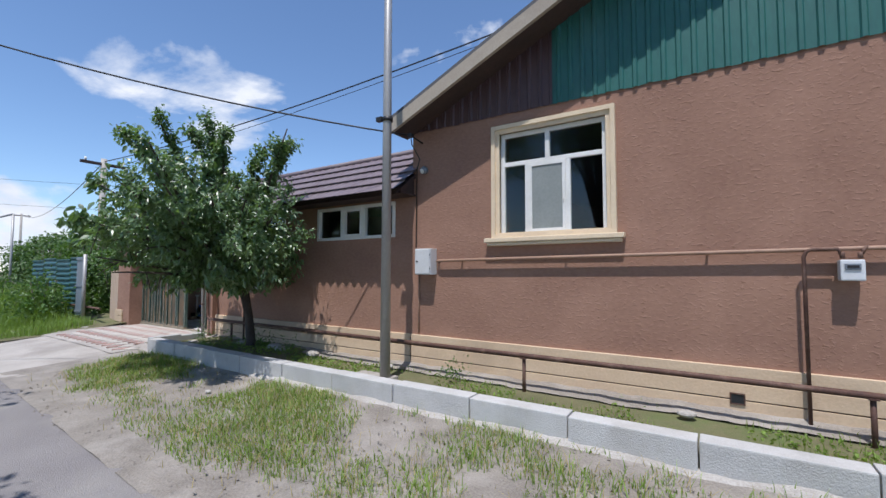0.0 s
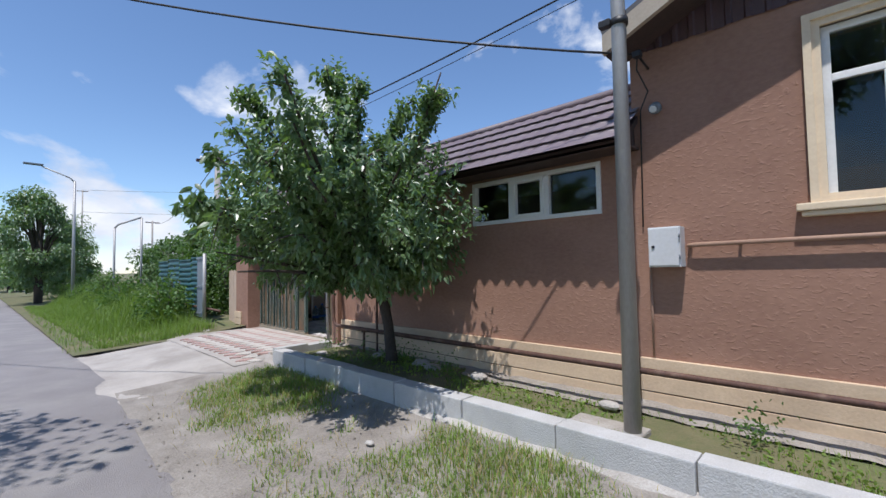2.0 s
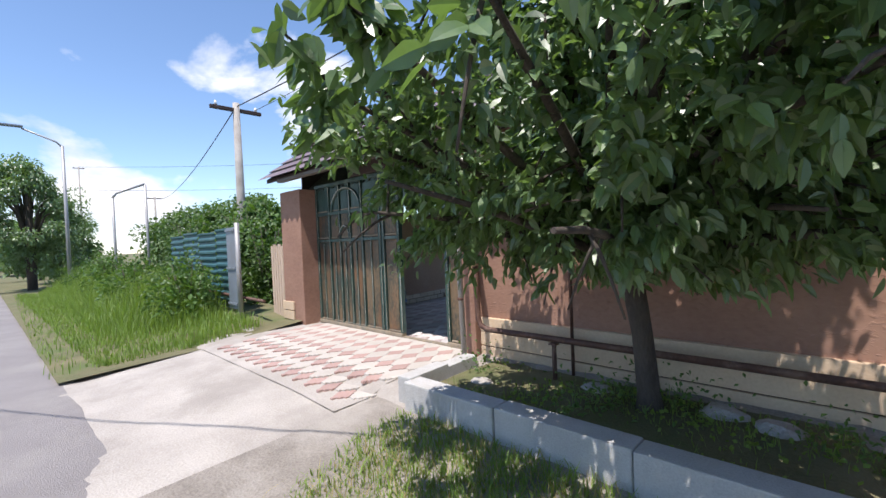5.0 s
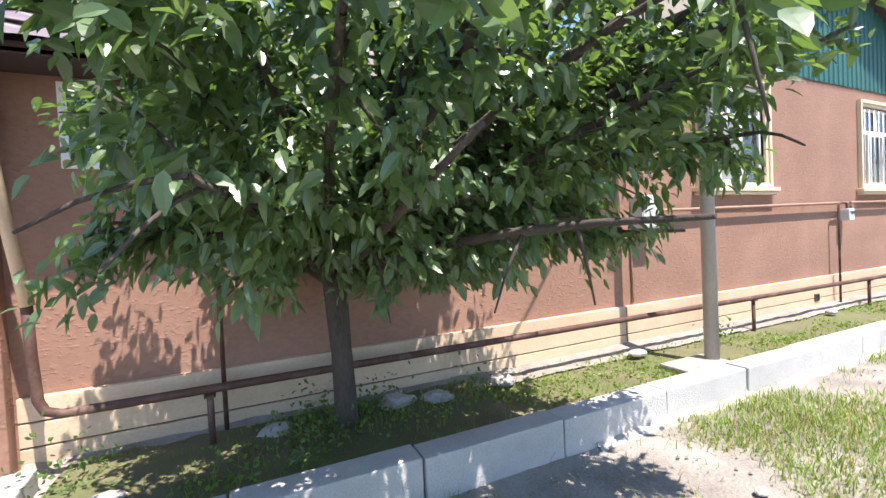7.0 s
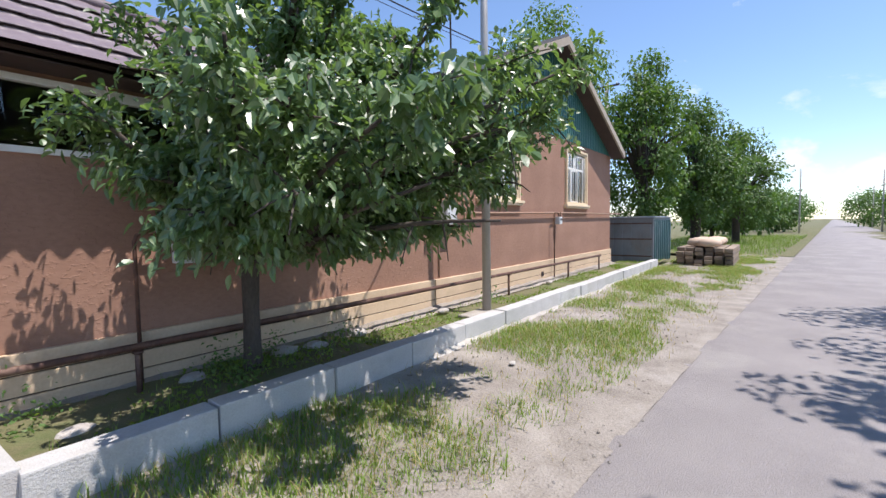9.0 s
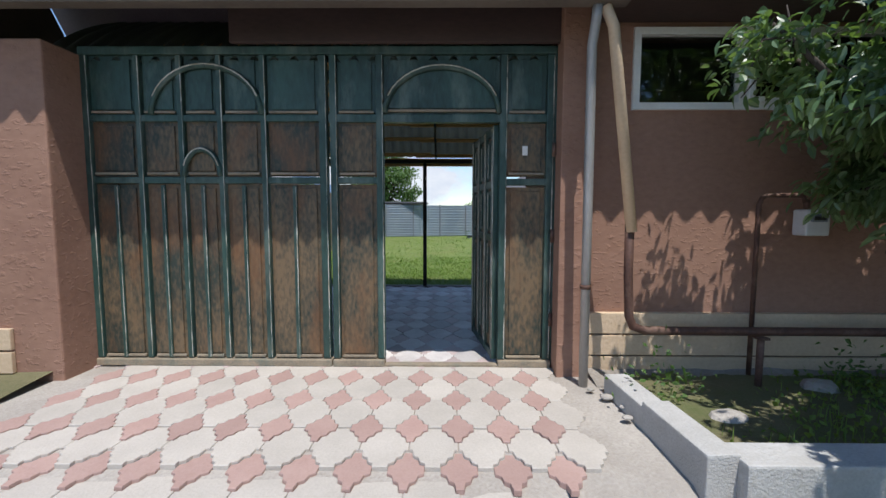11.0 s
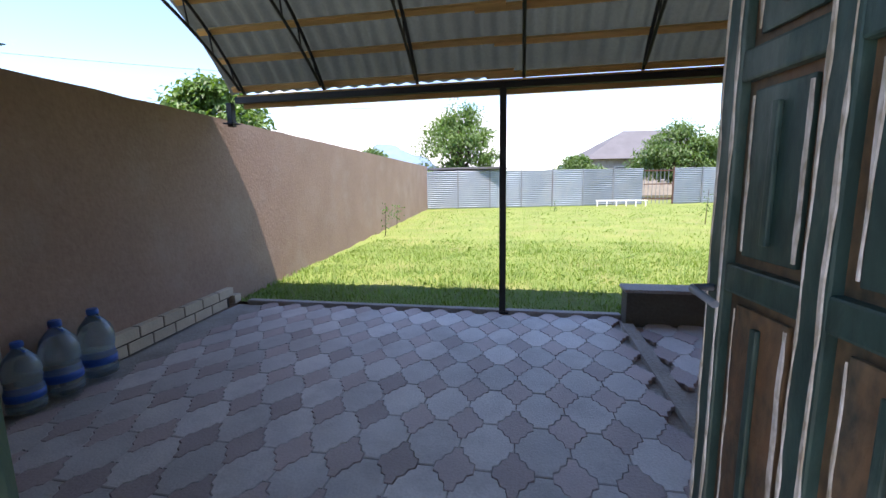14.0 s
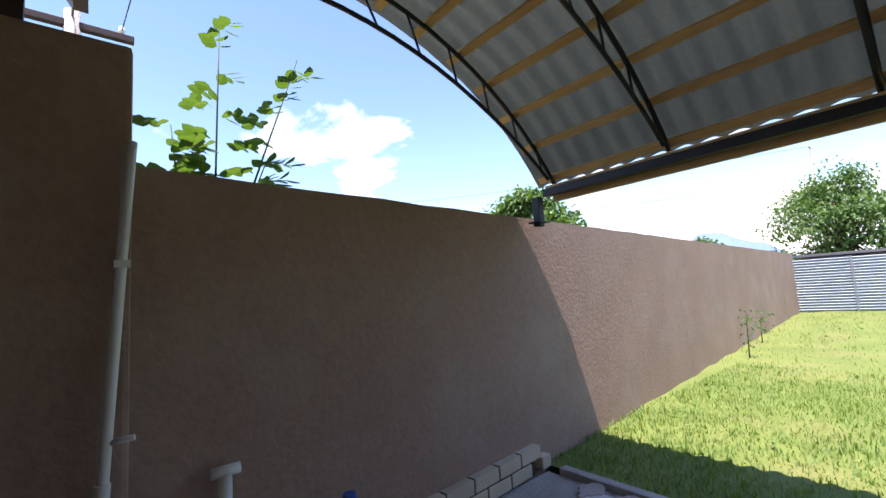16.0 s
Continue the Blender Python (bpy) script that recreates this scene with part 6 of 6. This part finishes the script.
for k in range(2600):
    x, y = random.uniform(-8.2, 8), random.uniform(-3.7, -1.55)
    if verge_keep(x, y) > 0.6:
        continue
    r = random.choice((0.005, 0.007, 0.010, 0.016))
    vs = [pebs.verts.new((x + r * dx * random.uniform(.7, 1.2), y + r * dy * random.uniform(.7, 1.2), ground_z(x, y) + r * dz)) for dx, dy, dz in ((1, 0, .2), (0, 1, .2), (-1, 0, .2), (0, -1, .2), (0, 0, .8), (0, 0, -.6))]
    for f in ((0, 1, 4), (1, 2, 4), (2, 3, 4), (3, 0, 4), (1, 0, 5), (2, 1, 5), (3, 2, 5), (0, 3, 5)):
        pebs.faces.new([vs[i] for i in f])
solid("gravel", pebs, DIRT, "loose grey gravel on the verge", "gravel", "stuff")
for k, (x, y, r) in enumerate(((-8.72, -0.52, 0.034), (-8.66, -0.66, 0.022), (-8.78, -0.40, 0.022), (-8.70, -0.80, 0.025), (-8.1, -0.8, 0.09), (-7.2, -0.35, 0.1), (-5.9, -0.4, 0.12), (-5.2, -0.3, 0.1), (-3.5, -0.35, 0.08), (-6.25, -0.3, 0.13), (0.4, -0.4, 0.07), (2.2, -2.2, 0.035), (-4.8, -2.3, 0.035))):
    bm = bmesh.new()
    bmesh.ops.create_icosphere(bm, subdivisions=2, radius=r)
    for v in bm.verts:
        v.co = Vector((v.co.x * 1.3, v.co.y, v.co.z * 0.55)) * (1 + 0.35 * noise.noise(v.co * 9 + Vector((k, 0, 0))))
        v.co += Vector((x, y, 0.23 if y > -1.2 else 0.1))
    solid("stone", bm, CEMENT, "broken grey stone lying by the wall", "stone", kind="")

# weeds at the far verge and the lawn
p = scatter(-30, -12.9, -3.6, -0.8, 30000, lambda x, y: 0.05 + 0.3 * max(0, min(1, (y + 2.2) / 2)), lambda x, y: 1.0 if y > road_edge(x) + 0.3 else 0.15)
n = len(p)
hh = np.clip(0.13 + 0.75 * np.clip((p[:, 1] + 2.9) / 1.2, 0, 1) * np.clip((-14.3 - p[:, 0]) / 2, 0.1, 1), 0.1, 0.95) * rng.uniform(0.6, 1.3, n)
tagged(new("tall_weeds", blades("tall_weeds", p, hh, rng.uniform(0.004, 0.009, n), GRASS, 0.6)), "tall feathery green weeds along the road", "weeds", kind="stuff")
p = scatter(14, 40, -7, 2, 9000, lambda x, y: 0.05, lambda x, y: 1.0 if y > road_edge(x) + 0.4 else 0.0)
n = len(p)
tagged(new("far_grass", blades("far_grass", p, rng.uniform(0.1, 0.35, n), rng.uniform(0.006, 0.012, n), GRASS, 0.8)), "rough grass along the far verge", "grass", kind="stuff")


def lawn_keep(x, y):
    return max(0.0, min(1.0, (0.9 + 0.5 * noise.noise(Vector((x * 0.8, y * 0.8, 2)))) * (1.0 if y < 8 else 0.55)))


p = scatter(-13.2, -6, 4.02, 9, 42000, lambda x, y: 0.16, lawn_keep)
p2 = scatter(-14.2, 6, 9, 21, 42000, lambda x, y: 0.16, lawn_keep)
p = np.concatenate([p, p2])
n = len(p)
tagged(new("lawn_grass", blades("lawn_grass", p, rng.uniform(0.03, 0.085, n), rng.uniform(0.003, 0.007, n), LAWNGRASS, 1.3)), "bright green unmown lawn grass", "grass", kind="stuff")
p = scatter(-13.2, 2, 4.1, 17, 5000, lambda x, y: 0.2, lambda x, y: max(0, noise.noise(Vector((x * 0.9, y * 0.9, 11))) * 2.2 - 0.2))
n = len(p)
tagged(new("lawn_weeds", leaf_mesh("lawn_weeds", p, rng.normal(size=(n, 3)) + np.array([0, 0, 0.8]), rng.uniform(0.05, 0.11, n), rng.uniform(0.015, 0.03, n), LAWNGRASS)), "broad-leaved weeds in the lawn", "weeds", kind="stuff")
for sx, sy, h in ((-13.2, 9.6, 0.9), (-13.5, 11.5, 0.8), (-5.2, 12.5, 1.1), (-8.8, 18.0, 0.5)):
    sp = thing("sapling", "thin young sapling in the lawn", "sapling", (sx, sy, 0.16))
    part("stem", tube_bm([(sx, sy, 0.12), (sx + 0.03, sy, h)], [0.012, 0.005], 5), BARK, sp)
    q = spray_points(np.array([(sx, sy, h * 0.45), (sx + 0.03, sy, h)]), 40, 0.09)
    tagged(attach(new("foliage", leaf_mesh("foliage", q, rng.normal(size=(40, 3)), rng.uniform(0.05, 0.09, 40), rng.uniform(0.015, 0.025, 40), LEAF2)), sp), kind="stuff")

# rose shoots above the boundary wall
rose = thing("rose_bush", "rose shoots with round green leaflets rising above the wall", "bush", (-13.3, 1.9, 0))
rose_leaf = leaf_mesh("leaf", np.zeros((1, 3)), np.array([[0, 1.0, 0.1]]), np.array([0.085]), np.array([0.032]), LEAF2, 0.12, 0.1, fine=True)
STEMS = [((-13.25, 1.62, 0.1), (-13.2, 1.70, 2.0), (-13.15, 1.72, 3.05)), ((-13.25, 1.8, 0.1), (-13.2, 1.86, 2.1), (-13.1, 2.12, 2.95)), ((-13.3, 1.5, 0.1), (-13.2, 1.55, 2.0), (-13.15, 1.5, 2.45)), ((-13.3, 1.8, 0.1), (-13.2, 1.8, 1.9), (-13.05, 1.92, 2.3)),
         ((-13.2, 0.9, 2.4), (-12.95, 0.92, 2.62), (-12.8, 0.95, 2.75))]
for st in STEMS[:4]:
    pts = [Vector(st[0]), Vector(st[1]), Vector(st[1]).lerp(Vector(st[2]), 0.5), Vector(st[2])]
    part("stem", tube_bm(pts, [0.010, 0.007, 0.005, 0.003], 6), LEAF3, rose, "thin green thorny stem")
    for k in range(15):
        c = Vector(st[1]).lerp(Vector(st[2]), ((k + 0.4) / 15) ** 1.5)
        ax = rng.uniform(0, 360)
        if c.z < 2.1:
            continue
        for j, (dd, ang) in enumerate(((0.05, 60), (0.05, -60), (0.10, 55), (0.10, -55), (0.13, 0))):
            m = Matrix.Translation(c) @ Matrix.Rotation(radians(ax), 4, "Z") @ Matrix.Translation((0, dd, 0.01)) @ Matrix.Rotation(radians(ang), 4, "Z") @ Matrix.Rotation(radians(rng.uniform(-25, 25)), 4, "X")
            piece("leaf", rose_leaf, m, rose)

# ---- pavers: pale many-sided stones with rose crosses at their corners ----
PX, PY = 0.256, 0.365
RX, RY = 0.090, 0.146
QUARTER = [(0.0, 1.0), (0.20, 1.0), (0.30, 0.66), (0.58, 0.56), (0.70, 0.30), (1.0, 0.20), (1.0, 0.0)]


def cross_poly(shrink):
    pts = []
    for sx, sy, flip in ((1, 1, 0), (1, -1, 1), (-1, -1, 0), (-1, 1, 1)):
        q = [(sx * a * RX * shrink, sy * b * RY * shrink) for a, b in QUARTER]
        pts += [p for p in (q[::-1] if flip else q) if p not in pts]
    return [p for i, p in enumerate(pts) if all(math.dist(p, o) > 1e-5 for o in pts[:i])]


def stone_poly(shrink):
    pts = []
    for cx, cy, sx, sy, flip in ((PX / 2, PY / 2, -1, -1, 1), (PX / 2, -PY / 2, -1, 1, 0), (-PX / 2, -PY / 2, 1, 1, 1), (-PX / 2, PY / 2, 1, -1, 0)):
        q = [(cx + sx * a * RX, cy + sy * b * RY) for a, b in QUARTER]
        pts += q if not flip else q[::-1]
    pts = [(a * shrink, b * shrink) for a, b in pts]
    return sorted(pts, key=lambda p: -math.atan2(p[1], p[0]))


def paver(poly, m, name):
    bm = bmesh.new()
    lo = [bm.verts.new((a, b, 0.0)) for a, b in poly]
    hi = [bm.verts.new((a, b, 0.026)) for a, b in poly]
    top = [bm.verts.new((a * 0.975, b * 0.975, 0.030)) for a, b in poly]
    n = len(poly)
    for r0, r1 in ((lo, hi), (hi, top)):
        for i in range(n):
            bm.faces.new((r0[i], r0[(i + 1) % n], r1[(i + 1) % n], r1[i]))
    bm.faces.new(top)
    bmesh.ops.recalc_face_normals(bm, faces=bm.faces)
    return mesh_of(name, bm, m)


def lay(owner, x0, x1, y0, y1, ox, oy, zf, stone_me, cross_me, rnd):
    i0, i1 = math.ceil((x0 - ox) / PX), math.floor((x1 - ox) / PX)
    j0, j1 = math.ceil((y0 - oy) / PY), math.floor((y1 - oy) / PY)
    for i in range(i0, i1 + 1):
        for j in range(j0, j1 + 1):
            x, y = ox + i * PX, oy + j * PY
            piece("cross_paver", cross_me, pose(x, y, zf(x, y) + rnd.uniform(-.0015, .0015), rnd.uniform(-.4, .4), rnd.uniform(-.4, .4), rnd.uniform(-.6, .6)), owner)
            x, y = x + PX / 2, y + PY / 2
            if x < x1 and y < y1:
                piece("paver", stone_me, pose(x, y, zf(x, y) + rnd.uniform(-.0015, .0015), rnd.uniform(-.4, .4), rnd.uniform(-.4, .4), rnd.uniform(-.6, .6)), owner)


rnd = random.Random(9)
drive_paving = thing("driveway_paving", "pale pavers with rose crosses in front of the gate", "paving", (-10.7, -0.8, 0.25), kind="structure")
yard_paving = thing("yard_paving", "grey pavers with dark rose crosses under the canopy", "paving", (-10.7, 2, 0.19), kind="structure")
lay(drive_paving, -12.5, -9.0, -1.75, 0.12, -9.952, -0.545, lambda x, y: drive_z(x, y) - 0.008, paver(stone_poly(0.985), TILEWHITE, "paver"), paver(cross_poly(0.985), TILERED, "cross_paver"), rnd)
part("sand_bed", rough_sheet(-12.6, -8.95, -1.9, 0.15, 0.2, lambda x, y: drive_z(x, y) + 0.011, 0.0), SANDY, drive_paving)
lay(yard_paving, -12.72, -9.12, 0.13, 3.88, -9.957, -0.585, lambda x, y: 0.168 + 0.025 * max(0, 1 - y / 0.8), paver(stone_poly(0.985), TILEGREY, "paver"), paver(cross_poly(0.985), TILEDARK, "cross_paver"), rnd)
lay(yard_paving, -8.98, -6.6, 2.4, 3.68, -9.957, -0.585, lambda x, y: 0.168, bpy.data.meshes["paver.001"], bpy.data.meshes["cross_paver.001"], rnd)
